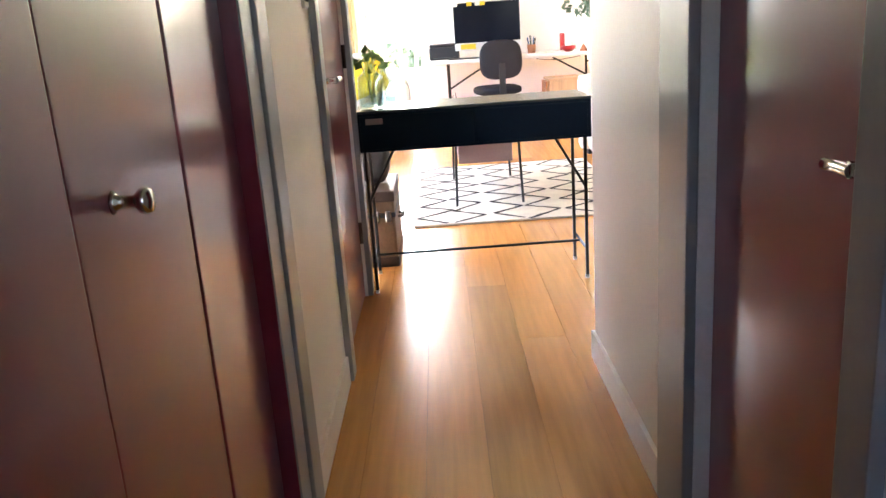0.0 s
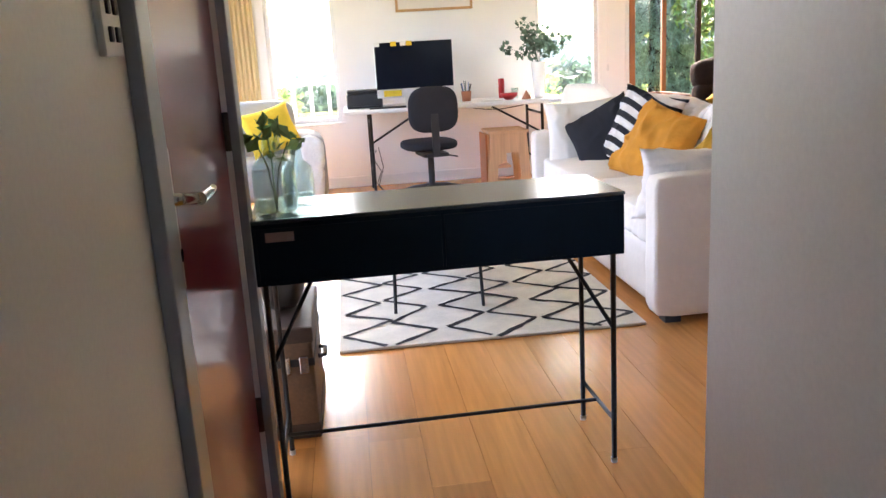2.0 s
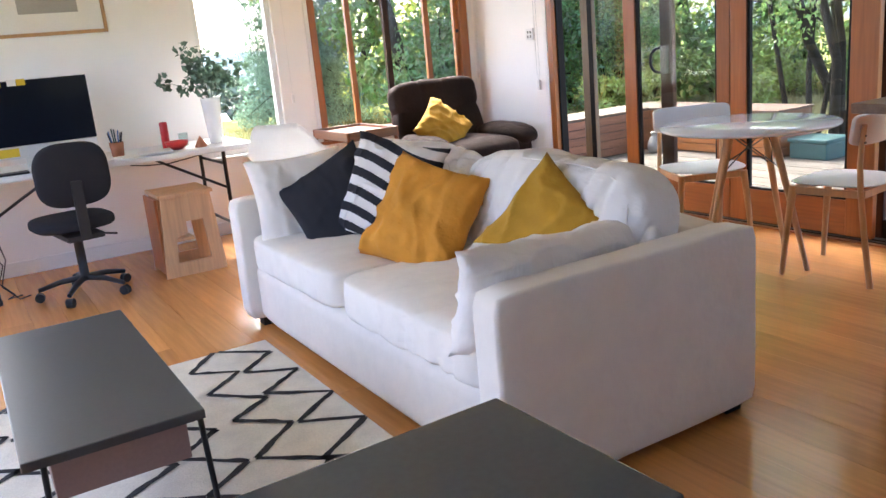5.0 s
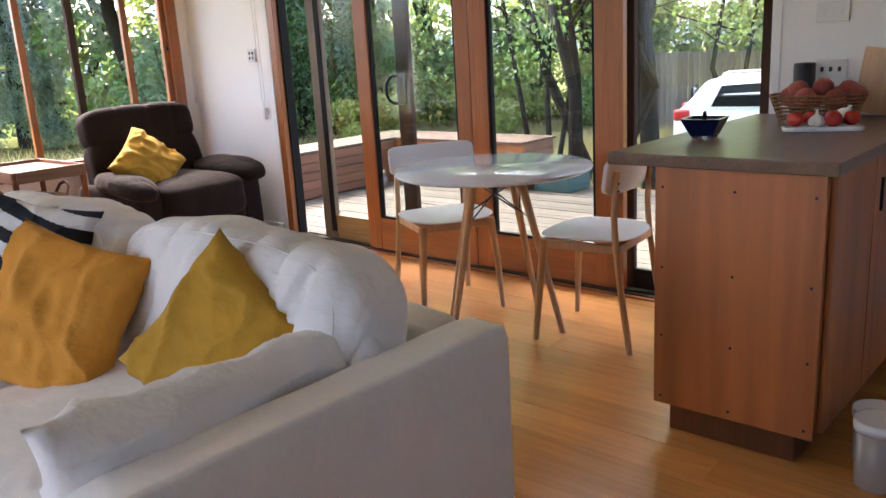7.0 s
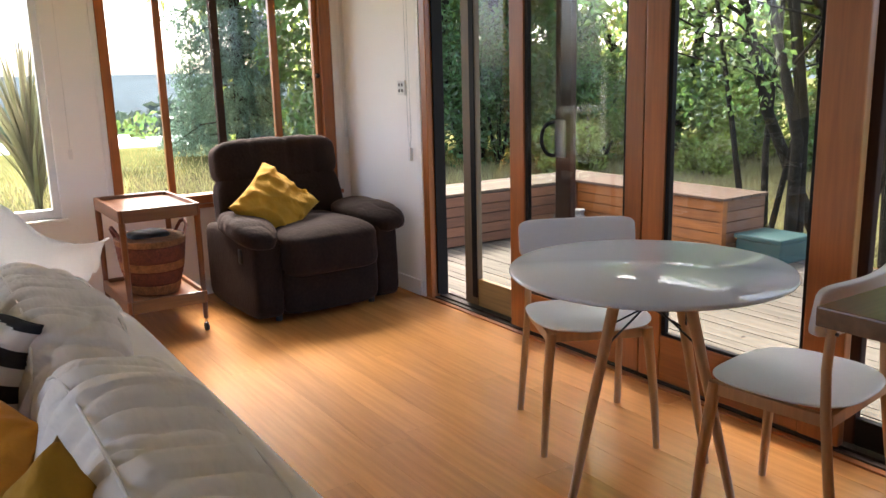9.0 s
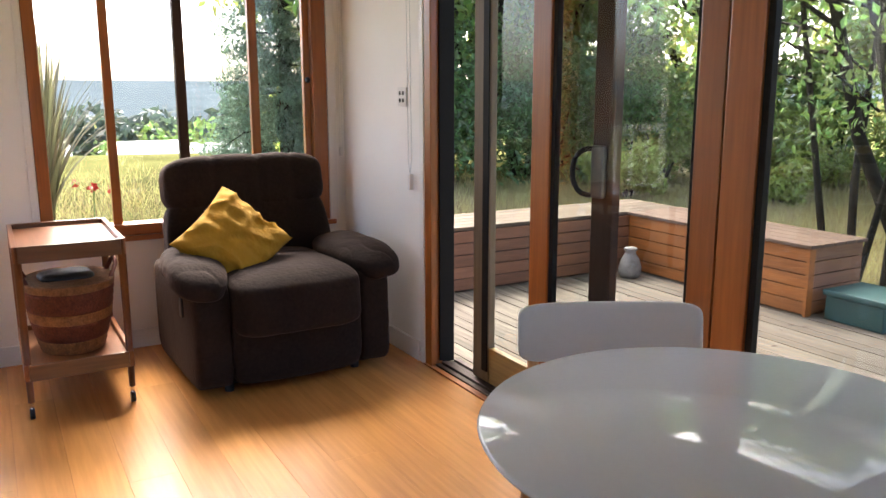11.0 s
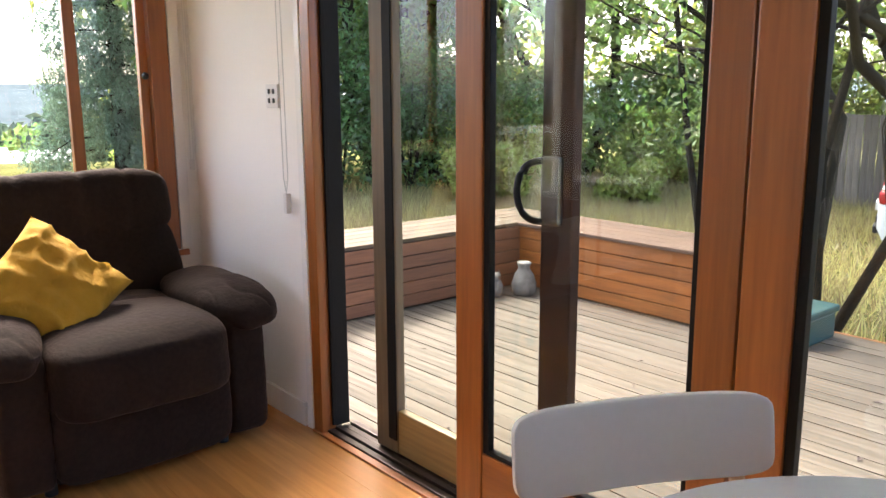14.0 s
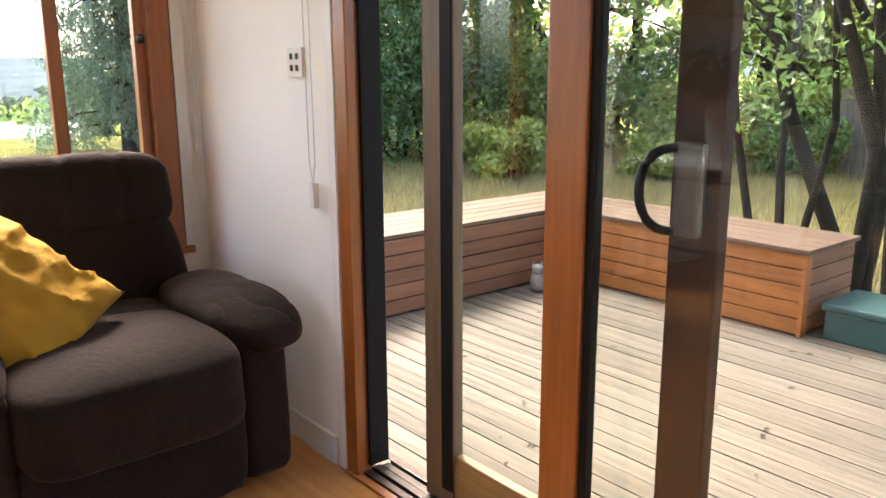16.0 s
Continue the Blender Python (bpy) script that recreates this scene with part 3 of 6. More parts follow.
def glazed_leaf(x0, x1, y0, y1, s0, s1, rail, mats, label, strips=True):
    """A glazed leaf from y0 to y1 with stiles s0 and s1 wide and a bottom rail."""
    d = thing("sliding_door", label, "sliding door", pose(EAST, 0, 0.022))
    part("stile", bar(x0, y0, 0, x1, y0 + s0, 2.03, 0.006), mats[0], d)
    part("stile", bar(x0, y1 - s1, 0, x1, y1, 2.03, 0.006), mats[1], d)
    part("bottom_rail", bar(x0 + 0.003, y0 + s0, 0, x1 - 0.003, y1 - s1, rail, 0.005), mats[2], d)
    part("top_rail", bar(x0 + 0.003, y0 + s0, 1.93, x1 - 0.003, y1 - s1, 2.03, 0.005), mats[2], d)
    if strips:
        for ya, yb in ((y0 + s0, y0 + s0 + 0.016), (y1 - s1 - 0.022, y1 - s1)):
            part("bead", bar(x0 + 0.008, ya, rail, x1 - 0.008, yb, 1.93, 0.002), M_GASKET, d, "dark glazing bead")
        part("bead", bar(x0 + 0.008, y0 + s0 + 0.016, rail, x1 - 0.008, y1 - s1 - 0.022, rail + 0.014, 0.002), M_GASKET, d, "dark glazing bead")
    p = part("pane", slab((x0 + x1) / 2 - 0.002, y0 + s0 - 0.002, rail - 0.002, (x0 + x1) / 2 + 0.002, y1 - s1 + 0.002, 1.932), M_GLASS, d)
    p.visible_shadow = False
    return d


CW = (M_CEDAR, M_CEDAR, M_CEDAR_Y)
glazed_leaf(0.016, 0.056, 7.055, 7.945, 0.098, 0.112, 0.20, CW, "closed orange cedar sliding glass door")
glazed_leaf(0.016, 0.056, 6.13, 7.05, 0.155, 0.115, 0.20, CW, "closed orange cedar sliding glass door")
# Dark stiles of the outer leaves carry their shade in the colour.
outer = glazed_leaf(0.082, 0.118, 7.565, 8.455, 0.108, 0.125, 0.16, (M_SHADEWOOD, M_OLIVE_Z, M_OLIVE), "weathered outer sliding door with shade-darkened stile, left partly open", False)
part("seal", bar(0.076, 8.332, 0.05, 0.082, 8.375, 1.93, 0.001), M_GASKET, outer, "black rubber seal")
glazed_leaf(0.082, 0.118, 5.46, 6.17, 0.06, 0.06, 0.10, (M_SHADEWOOD, M_SHADEWOOD, M_GASKET), "weathered outer sliding door with shade-darkened stiles", False)
hb = B()
box(hb, 0.058, 7.592, 0.90, 0.082, 7.655, 1.08, 0.010)
part("lock_case", hb, M_LOCK, outer, "grey metal lock case")
hb = B()
tube(hb, [(0.062 - 0.044 * math.sin(math.pi * k / 16) ** 0.7, 7.650 + 0.050 * math.sin(math.pi * k / 16) ** 0.8, 0.988 + 0.080 * math.cos(math.pi * k / 16)) for k in range(17)], 0.0095, 10)
part("door_handle", hb, M_BLACKMETAL, outer, "dark curved pull handle")

# blind cord by the doors
cord = thing("blind_cord", "beaded white blind cord hanging in a loop", "blind cord", pose(EAST - 0.02, 8.86, 0.9))
cb = B()
for i in range(200):
    z = 0.004 + i * 0.0069
    for s in (-1, 1):
        y = s * (0.016 if i > 6 else 0.006 * (i / 2.4) ** 0.6) + 0.012 * (z / 1.4)
        bmesh.ops.create_icosphere(cb, subdivisions=1, radius=0.0024, matrix=Matrix.Translation((0, y, z)))
part("bead_chain", cb, M_TRIM, cord)
part("cord_weight", bar(-0.008, -0.012, -0.075, 0.012, 0.012, 0.0, 0.003), M_WHITESATIN, cord)
c2 = thing("blind_cord", "thin white blind cord beside the window", "blind cord", pose(4.445, NORTH - 0.02, 0.98))
cb = B()
tube(cb, [(0, 0, 0), (0.004, 0, 0.6), (0.0, 0, 1.2)], 0.0016, 6)
tube(cb, [(0.014, 0, 0), (0.014, 0, 0.6), (0.012, 0, 1.2)], 0.0016, 6)
part("cord", cb, M_WHITESATIN, c2)
part("cord_weight", bar(-0.002, -0.006, -0.05, 0.016, 0.008, 0, 0.003), M_WHITESATIN, c2)
c3 = thing("blind_cord", "short white blind cord end on the wall", "blind cord", pose(2.72, NORTH - 0.015, 0.97))
cb = B()
tube(cb, [(0, 0, 0), (0.0, 0, 1.1)], 0.0014, 6)
part("cord", cb, M_WHITESATIN, c3)
part("cord_weight", bar(-0.010, -0.008, -0.06, 0.010, 0.006, 0, 0.004), M_WHITESATIN, c3)

# ---- console table ----
con = thing("console_table", "dark teal console table on thin black metal legs", "console table", pose(0.49, 4.385, 0, 0, 0, 1.5))
cb = B()
box(cb, -0.48, -0.16, 0.61, 0.48, 0.16, 0.768, 0.004)
part("body", cb, M_NAVY, con)
part("tabletop", bar(-0.482, -0.163, 0.769, 0.482, 0.163, 0.778, 0.003), M_NAVYTOP, con, "blue-grey satin top lightened for window reflections")
for a, b in ((-0.463, -0.004), (0.004, 0.463)):
    part("drawer", bar(a, -0.166, 0.622, b, -0.161, 0.757, 0.002), M_NAVY, con)
part("label_holder", bar(-0.44, -0.171, 0.724, -0.37, -0.167, 0.748, 0.002), M_MAUVE, con, "small dull pink paper tag")
for x in (-0.455, 0.455):
    for y in (-0.14, 0.14):
        part("leg", tube(B(), [(x * 1.0, y, 0.61), (x, y, 0.012)], 0.0075, 10), M_BLACKMETAL, con)
        part("foot", tube(B(), [(x, y, 0.014), (x, y, 0.0)], 0.009, 10), M_ALU, con)
    part("side_stretcher", tube(B(), [(x, -0.14, 0.13), (x, 0.14, 0.13)], 0.006, 8), M_BLACKMETAL, con)
    part("brace", tube(B(), [(x * 0.74, -0.10, 0.61), (x, -0.14, 0.40)], 0.006, 8), M_BLACKMETAL, con)
part("stretcher", tube(B(), [(-0.455, 0.0, 0.13), (0.455, 0.0, 0.13)], 0.006, 8), M_BLACKMETAL, con)


def bottle(at, h, r, label):
    v = thing("glass_bottle", label, "glass bottle", at)
    b = B()
    lathe(b, [(r * 0.85, 0), (r, 0.006), (r, h * 0.55), (r * 0.92, h * 0.66), (r * 0.45, h * 0.78), (r * 0.40, h * 0.95), (r * 0.5, h), (r * 0.42, h), (r * 0.34, h * 0.94), (r * 0.38, h * 0.79), (r * 0.86, h * 0.65), (r * 0.93, h * 0.5), (r * 0.9, 0.014), (0.0, 0.012)], 20)
    part("jar", b, M_JARGLASS, v)
    b = B()
    lathe(b, [(r * 0.89, 0.0145), (r * 0.91, h * 0.22), (0, h * 0.22)], 20)
    part("water", b, M_JARGLASS, v)
    return v


bottle(pose(0.085, 4.27, 0.778), 0.20, 0.055, "clear glass bottle with water on the console")
bottle(pose(0.135, 4.38, 0.778), 0.16, 0.042, "short clear glass jar on the console")


def leaf_cloud(centres, radii, count, size, seed, squash=1.0, down=0.0, aspect=0.5):
    """Verts and faces of many small bent leaves round the centres."""
    rng = np.random.RandomState(seed)
    c = np.array(centres)
    r = np.array(radii)
    w = r ** 2 / (r ** 2).sum()
    pick = rng.choice(len(c), count, p=w)
    d = rng.normal(size=(count, 3))
    d /= np.linalg.norm(d, axis=1)[:, None]
    rad = rng.uniform(0.25, 1.0, count) ** 0.5 * r[pick]
    p = c[pick] + d * rad[:, None] * np.array([1, 1, squash])
    a = rng.normal(size=(count, 3))
    a[:, 2] -= down
    a /= np.linalg.norm(a, axis=1)[:, None]
    b = np.cross(a, rng.normal(size=(count, 3)))
    b /= np.linalg.norm(b, axis=1)[:, None]
    n = np.cross(a, b)
    s = size * rng.uniform(0.6, 1.3, count)[:, None]
    v = np.stack([p - a * s, p + b * s * aspect + n * s * 0.15, p + a * s - n * s * 0.1, p - b * s * aspect + n * s * 0.15], 1).reshape(-1, 3)
    f = np.arange(count * 4).reshape(-1, 4)
    return v, np.concatenate([f[:, [0, 1, 2]], f[:, [0, 2, 3]]])


def leaf_mesh(name, v, f, material):
    me = bpy.data.meshes.new(name)
    me.from_pydata(v.tolist(), [], f.tolist())
    me.materials.append(material)
    return me


def leaf_part(name, parent, material, *args, label="", **kw):
    v, f = leaf_cloud(*args, **kw)
    ob = new(name, leaf_mesh(name, v, f, material))
    ob.parent = parent
    return tagged(ob, label)


posy = thing("leafy_sprig", "dark green leafy sprig standing in a glass bottle", "sprig", pose(0.085, 4.27, 0.795) @ Matrix.Scale(0.82, 4))
sb = B()
for dx, dy, z in ((-0.045, 0.0, 0.21), (-0.01, 0.01, 0.25), (0.05, 0.02, 0.20)):
    tube(sb, [(0, 0, 0), (dx * 0.3, dy, z * 0.6), (dx, dy, z)], 0.0025, 6)
part("stem", sb, M_LEAFDARK, posy)
leaf_part("leaves", posy, M_LEAFDARK, [(-0.055, 0, 0.215), (0.0, 0.01, 0.25), (0.05, 0.02, 0.20), (0.02, 0, 0.17)], [0.035, 0.04, 0.04, 0.03], 30, 0.030, 5, aspect=0.6)

# ---- suitcase behind the wall end ----
sc = thing("suitcase", "old tan suitcase with dark leather edges on the floor", "suitcase", pose(0.0, 4.78, 0))
part("body", bar(-0.10, -0.17, 0.012, 0.115, 0.30, 0.36, 0.012), M_CASE, sc)
for z0, z1 in ((0.0, 0.05), (0.315, 0.366)):
    part("corner_band", bar(-0.104, -0.174, z0, 0.119, 0.304, z1, 0.008), M_BROWNLEATHER, sc)
part("lid_band", bar(-0.103, -0.173, 0.24, 0.118, 0.303, 0.265, 0.004), M_BLACK, sc)
for x in (0.03, 0.085):
    part("clasp", bar(x - 0.014, -0.182, 0.22, x + 0.014, -0.173, 0.275, 0.003), M_CHROME, sc)
part("handle", tube(B(), [(0.12, 0.02, 0.2), (0.14, 0.03, 0.2), (0.14, 0.10, 0.2), (0.12, 0.11, 0.2)], 0.008, 8), M_BROWNLEATHER, sc)
bag = B()
puff(bag, 0.15, 0.20, 0.32, 3.5, 10, pose(0.02, 4.86, 0.53), 0.02, 9)
single("black_bag", bag, M_BLACK, "slumped black bag on top of the suitcase", "bag")

# ---- rug and coffee table ----
RX0, RX1, RY0, RY1 = 0.17, 1.45, 5.33, 7.16
rug = thing("rug", "cream wool rug with black zigzag diamond pattern", "rug", pose((RX0 + RX1) / 2, (RY0 + RY1) / 2, 0.001))
rb = B()
n1, n2 = 26, 36
hx, hy = (RX1 - RX0) / 2, (RY1 - RY0) / 2
box(rb, -hx, -hy, 0, hx, hy, 0.013, 0.005)
part("rug_base", rb, M_RUG, rug)
rb = B()
rng = random.Random(4)
cols = 3
step = 2 * hx / cols
for c in range(cols * 2):
    x0 = -hx + step * (c // 2 + (0.27 if c % 2 == 0 else 0.73))
    s = 1 if c % 2 else -1
    pts = []
    rows_n = 6
    for k in range(rows_n * 2 + 1):
        y = -hy + 0.01 + (2 * hy - 0.02) * k / (rows_n * 2)
        x = x0 + s * step * (0.235 + rng.uniform(-0.05, 0.03)) * (1 if k % 2 else -1)
        pts.append(Vector((x + rng.uniform(-0.014, 0.014), y + rng.uniform(-0.024, 0.024), 0)))
    for p, q in zip(pts, pts[1:]):
        d = (q - p)
        nrm = Vector((-d.y, d.x, 0)).normalized()
        m = 6
        prev = None
        for i in range(m + 1):
            o = p + d * (i / m)
            w = 0.0125 + rng.uniform(-0.0035, 0.0035)
            o = o + nrm * rng.uniform(-0.003, 0.003)
            lr = [rb.verts.new((max(-hx, min(hx, (o + nrm * w * e).x)), (o + nrm * w * e).y, 0.0155)) for e in (-1, 1)]
            if prev:
                rb.faces.new((prev[0], prev[1], lr[1], lr[0]))
            prev = lr
part("pattern", rb, M_RUGLINE, rug, "black zigzag lines woven in")

ct = thing("coffee_table", "low dark grey coffee table on thin black legs", "coffee table", pose(0.62, 6.19, 0.014))
part("tabletop", bar(-0.23, -0.55, 0.385, 0.19, 0.55, 0.41, 0.004), M_COFFEE, ct)
part("body", bar(-0.17, -0.50, 0.27, 0.15, 0.50, 0.384, 0.003), M_MAUVE, ct, "mauve grey shelf box")
for x in (-0.195, 0.21):
    for y in (-0.44, 0.44):
        part("leg", tube(B(), [(x * 0.93, y, 0.385), (x, y, 0)], 0.008, 8), M_BLACKMETAL, ct)

# ---- sofa ----
sofa = thing("sofa", "off-white three-seat sofa with box arms and scatter cushions", "sofa", pose(1.985, 6.395, 0))
# local x: -0.485 the front, 0.485 the back; local y: -1.105 to 1.105
part("base", puff(B(), 0.94, 2.17, 0.28, 18, 12, pose(0.0, 0, 0.175)), M_SOFA, sofa)
for s in (-1, 1):
    part("arm", puff(B(), 1.0, 0.12, 0.59, 24, 18, pose(-0.015, s * 1.046, 0.333), 0.003, 5, s), M_SOFA, sofa)
part("back", puff(B(), 0.14, 1.97, 0.585, 16, 16, pose(0.414, 0, 0.333), 0.003, 5), M_SOFA, sofa)


def creased(bm, seed, depth, pitch, across, along):
    """Sinks narrow tucks into a cushion; across and along: how fast the tucks change in y and in x and z."""
    bm.normal_update()
    moves = []
    for v in bm.verts:
        c = v.co
        wob = 0.35 * noise.noise(Vector((c.x * 3 + seed, c.y * 2, c.z * 3)))
        n1 = noise.noise(Vector(((c.y + 0.25 * (c.x + c.z)) * across + wob + seed, (c.x + c.z) * along, seed * 1.7)))
        n2 = noise.noise(Vector((c.y * across * 0.45 - seed, (c.x - c.z) * along * 1.6, 4.0 + seed)))
        tuck = max(0.0, 1 - abs(n1) * pitch) ** 2 + 0.6 * max(0.0, 1 - abs(n2) * pitch) ** 2
        soft = 0.5 + 0.5 * noise.noise(Vector((c.x * 2.5, c.y * 2.5, seed + 9)))
        moves.append(v.normal * (-depth * tuck * soft * 1.6 + depth * 0.7 * n2))
    for v, m in zip(bm.verts, moves):
        v.co += m
    return bm


def welt(at, sx, sy, sz, e, r=0.003):
    """A sewn edge round the two large faces of a back cushion."""
    b = B()
    k = (1 - 0.74 ** e) ** (1 / e) * 0.485
    for side in (-1, 1):
        pts = []
        for j in range(97):
            a = 6.28319 * j / 96
            cy, cz = math.cos(a), math.sin(a)
            q = (abs(cy) ** e + abs(cz) ** e) ** (-1 / e)
            pts.append(at @ Vector((side * sx * 0.37, cy * q * sy * k, cz * q * sz * k)))
        tube(b, pts, r, 6, caps=False)
    return b


for i, s in enumerate((-1, 1)):
    part("seat_cushion", creased(puff(B(), 0.84, 0.98, 0.17, 9, 52, pose(-0.07, s * 0.491, 0.385), 0.006, 5, i * 3.1, -0.018), 2.0 + i, 0.011 - 0.005 * i, 5, 13, 2), M_SOFA, sofa)
    at = pose(0.195, s * 0.500, 0.638 - 0.008 * i, 0, 11, 0)
    bc = part("back_cushion", creased(puff(B(), 0.27, 1.0, 0.42, 3.6, 72, at, 0.008, 4, i * 5.3 + 1), 5.0 + 3 * i, 0.019, 4.4, 14, 2.2), M_CUSHION, sofa)
    part("piping", welt(at, 0.27, 1.0, 0.42, 3.6), M_CUSHION, bc)
for x in (-0.42, 0.42):
    for y in (-1.03, 1.03):
        part("foot", bar(x - 0.035, y - 0.035, 0, x + 0.035, y + 0.035, 0.065, 0.003), M_BLACK, sofa)
for y in (-1.104, 1.104):
    pb = B()
    z = 0.622
    tube(pb, [(-0.475, y * 0.996, 0.09), (-0.476, y * 0.996, 0.58), (-0.45, y * 0.99, z - 0.006), (0.44, y * 0.99, z - 0.006), (0.47, y * 0.996, 0.58), (0.472, y * 0.996, 0.09)], 0.0035, 6)
    part("piping", pb, M_SOFA, sofa)


def cushion(name, label, material, w, h, t, at, seed, wrinkle=0.012):
    return single(name, pillow(B(), w, h, t, 36, seed, wrinkle), material, label, "cushion", at, "cushions on the sofa")


def lean(x, y, z, turn, tilt, spin):
    """A cushion stood on edge: turned about z, leant back by tilt, spun in its own plane."""
    return pose(x, y, z) @ pose(0, 0, 0, 0, 0, turn) @ pose(0, 0, 0, 90 - tilt, 0, 0) @ pose(0, 0, 0, 0, 0, spin)


cushion("cushion", "plain mustard cotton cushion leaning on the sofa back", M_MUSTARD, 0.445, 0.445, 0.15, lean(1.89, 6.35, 0.615, -62, 30, -15), 1.0, 0.024)
cushion("cushion", "ochre cotton cushion propped on one corner", M_OCHRE, 0.41, 0.41, 0.13, lean(2.0, 5.74, 0.60, -66, 16, -40), 2.0, 0.018)
cushion("cushion", "charcoal cotton cushion propped on one corner", M_CHARCOAL, 0.43, 0.43, 0.14, lean(1.81, 6.98, 0.605, -42, 26, 32), 3.0)
cushion("cushion", "cream cotton cushion against the sofa arm", M_SOFA, 0.46, 0.42, 0.15, lean(1.74, 7.22, 0.62, -8, 14, 2), 4.0)
cushion("cushion", "crumpled white cotton cushion against the sofa arm", M_CUSHION, 0.72, 0.31, 0.15, lean(1.81, 5.495, 0.555, 183, 10, 3), 5.0, 0.022)

# striped cushion, its bands laid on as cloth strips
st = thing("cushion", "black and cream striped cushion leaning on the sofa back", "cushion", lean(1.95, 6.72, 0.665, -60, 20, -12), "cushions on the sofa")
part("cover", pillow(B(), 0.46, 0.46, 0.14, 120, 6.0), M_CUSHION, st)
sb = B()
src = pillow(B(), 0.464, 0.464, 0.146, 120, 6.0)
src.faces.ensure_lookup_table()
keep = []
for f in src.faces:
    c = f.calc_center_median()
    if math.sin((c.y + 0.03 * math.sin(c.x * 9)) * 6.28319 / 0.078) > 0.05:
        keep.append([v.co.copy() for v in f.verts])
src.free()
for q in keep:
    sb.faces.new([sb.verts.new(c) for c in q])
part("stripes", sb, M_CHARCOAL, st, "black woven stripes")

# ---- recliner ----
rec = thing("recliner", "dark brown microsuede recliner with padded arms", "recliner", pose(3.855, 9.17, 0, 0, 0, 2))
part("base", puff(B(), 0.62, 0.74, 0.36, 12, 12, pose(0, 0.0, 0.205)), M_RECLINER, rec)
part("footrest", puff(B(), 0.60, 0.13, 0.30, 7, 24, pose(0, -0.350, 0.19), 0.006, 5), M_RECLINER, rec)
sb = puff(B(), 0.60, 0.75, 0.25, 6.5, 40, None, 0.006, 5, 2.0, -0.02)
for v in sb.verts:
    front = max(0.0, -v.co.y - 0.12)
    v.co.z -= 0.35 * front * front
    v.co.y -= 0.05 * max(0.0, -v.co.z) * (v.co.y < 0)
    v.co.z -= 0.012 * max(0.0, 1 - abs(v.co.y - 0.08) / 0.018) * (v.co.z > 0)
sb.transform(pose(0, -0.105, 0.39))
part("seat", sb, M_RECLINER, rec)
for s in (-1, 1):
    ab = puff(B(), 0.165, 0.78, 0.47, 9, 22, None, 0.004, 5)
    for v in ab.verts:
        v.co.y += 0.02 * v.co.z * (v.co.y < 0)
    ab.transform(pose(s * 0.372, -0.005, 0.265))
    part("arm", ab, M_RECLINER, rec)
    pb = puff(B(), 0.255, 0.60, 0.145, 2.8, 44, None, 0.008, 7, s * 2.0)
    for v in pb.verts:
        front = max(0.0, -v.co.y - 0.05)
        v.co.z -= 0.55 * front * front
        tuck = max(0.0, 1 - abs(noise.noise(Vector((v.co.x * 9 + s, v.co.y * 5, 3.0)))) * 6) ** 2
        v.co.z -= 0.005 * tuck * (v.co.z > 0) * min(1.0, max(0.0, -v.co.y * 6))
    pb.transform(pose(s * 0.385, -0.135, 0.515, 2, -s * 9, s * 5))
    part("arm_pad", pb, M_RECLINER, rec)
bb = puff(B(), 0.78, 0.20, 0.44, 4.5, 32, None, 0.008, 5, 3.0)
for v in bb.verts:
    v.co.x *= 1.05 - 0.24 * v.co.z
bb.transform(pose(0, 0.255, 0.585, -11, 0, 0))
part("backrest", bb, M_RECLINER, rec)
hb = puff(B(), 0.80, 0.22, 0.285, 4.2, 40, None, 0.006, 5, 4.0)
for v in hb.verts:
    pucker = sum(max(0.0, 1 - abs(v.co.x - x) / 0.03) ** 2 for x in (-0.17, 0.05, 0.22))
    v.co.z -= 0.008 * pucker * max(0.0, v.co.z / 0.14)
    v.co.y += 0.010 * pucker * (v.co.y < 0)
hb.transform(pose(0, 0.305, 0.835, -9, 0, 0))
part("headrest", hb, M_RECLINER, rec)
part("lever", puff(B(), 0.012, 0.05, 0.085, 4, 6, pose(-0.457, -0.19, 0.37)), M_BLACK, rec, "black plastic release lever")
for x in (-0.3, 0.3):
    for y in (-0.3, 0.3):
        part("foot", tube(B(), [(x, y, 0), (x, y, 0.05)], 0.02, 10), M_BLACK, rec)
single("cushion", pillow(B(), 0.40, 0.40, 0.15, 32, 9.0, 0.026), M_OCHRE, "ochre cotton cushion propped on the recliner seat", "cushion", lean(3.67, 9.07, 0.62, 4, 34, 42))

# ---- tea trolley ----
tr = thing("tea_trolley", "teak tea trolley with tray top and castors", "trolley", pose(2.99, 9.23, 0))
for z, k in ((0.665, 0.0), (0.19, 0.0)):
    part("tray", bar(-0.185, -0.30, z, 0.185, 0.30, z + 0.016, 0.002), M_TEAK, tr)
    for x0, y0, x1, y1, m in ((-0.205, -0.31, -0.186, 0.31, M_TEAK), (0.186, -0.31, 0.205, 0.31, M_TEAK), (-0.186, -0.318, 0.186, -0.301, M_COUNTER), (-0.186, 0.301, 0.186, 0.318, M_COUNTER)):
        part("rim", bar(x0, y0, z - 0.03, x1, y1, z + 0.036, 0.003), m, tr)
for x in (-0.19, 0.19):
    for y in (-0.295, 0.295):
        part("leg", tube(B(), [(x, y, 0.70), (x, y, 0.35), (x, y, 0.07)], 0.017, 10, 0.013), M_TEAKZ, tr)
        w = part("castor", tube(B(), [(x - 0.009, y, 0.022), (x + 0.009, y, 0.022)], 0.022, 14), M_BLACK, tr)
        part("castor_stem", tube(B(), [(x, y, 0.075), (x, y, 0.03)], 0.007, 8), M_CHROME, w, "brass castor stem")
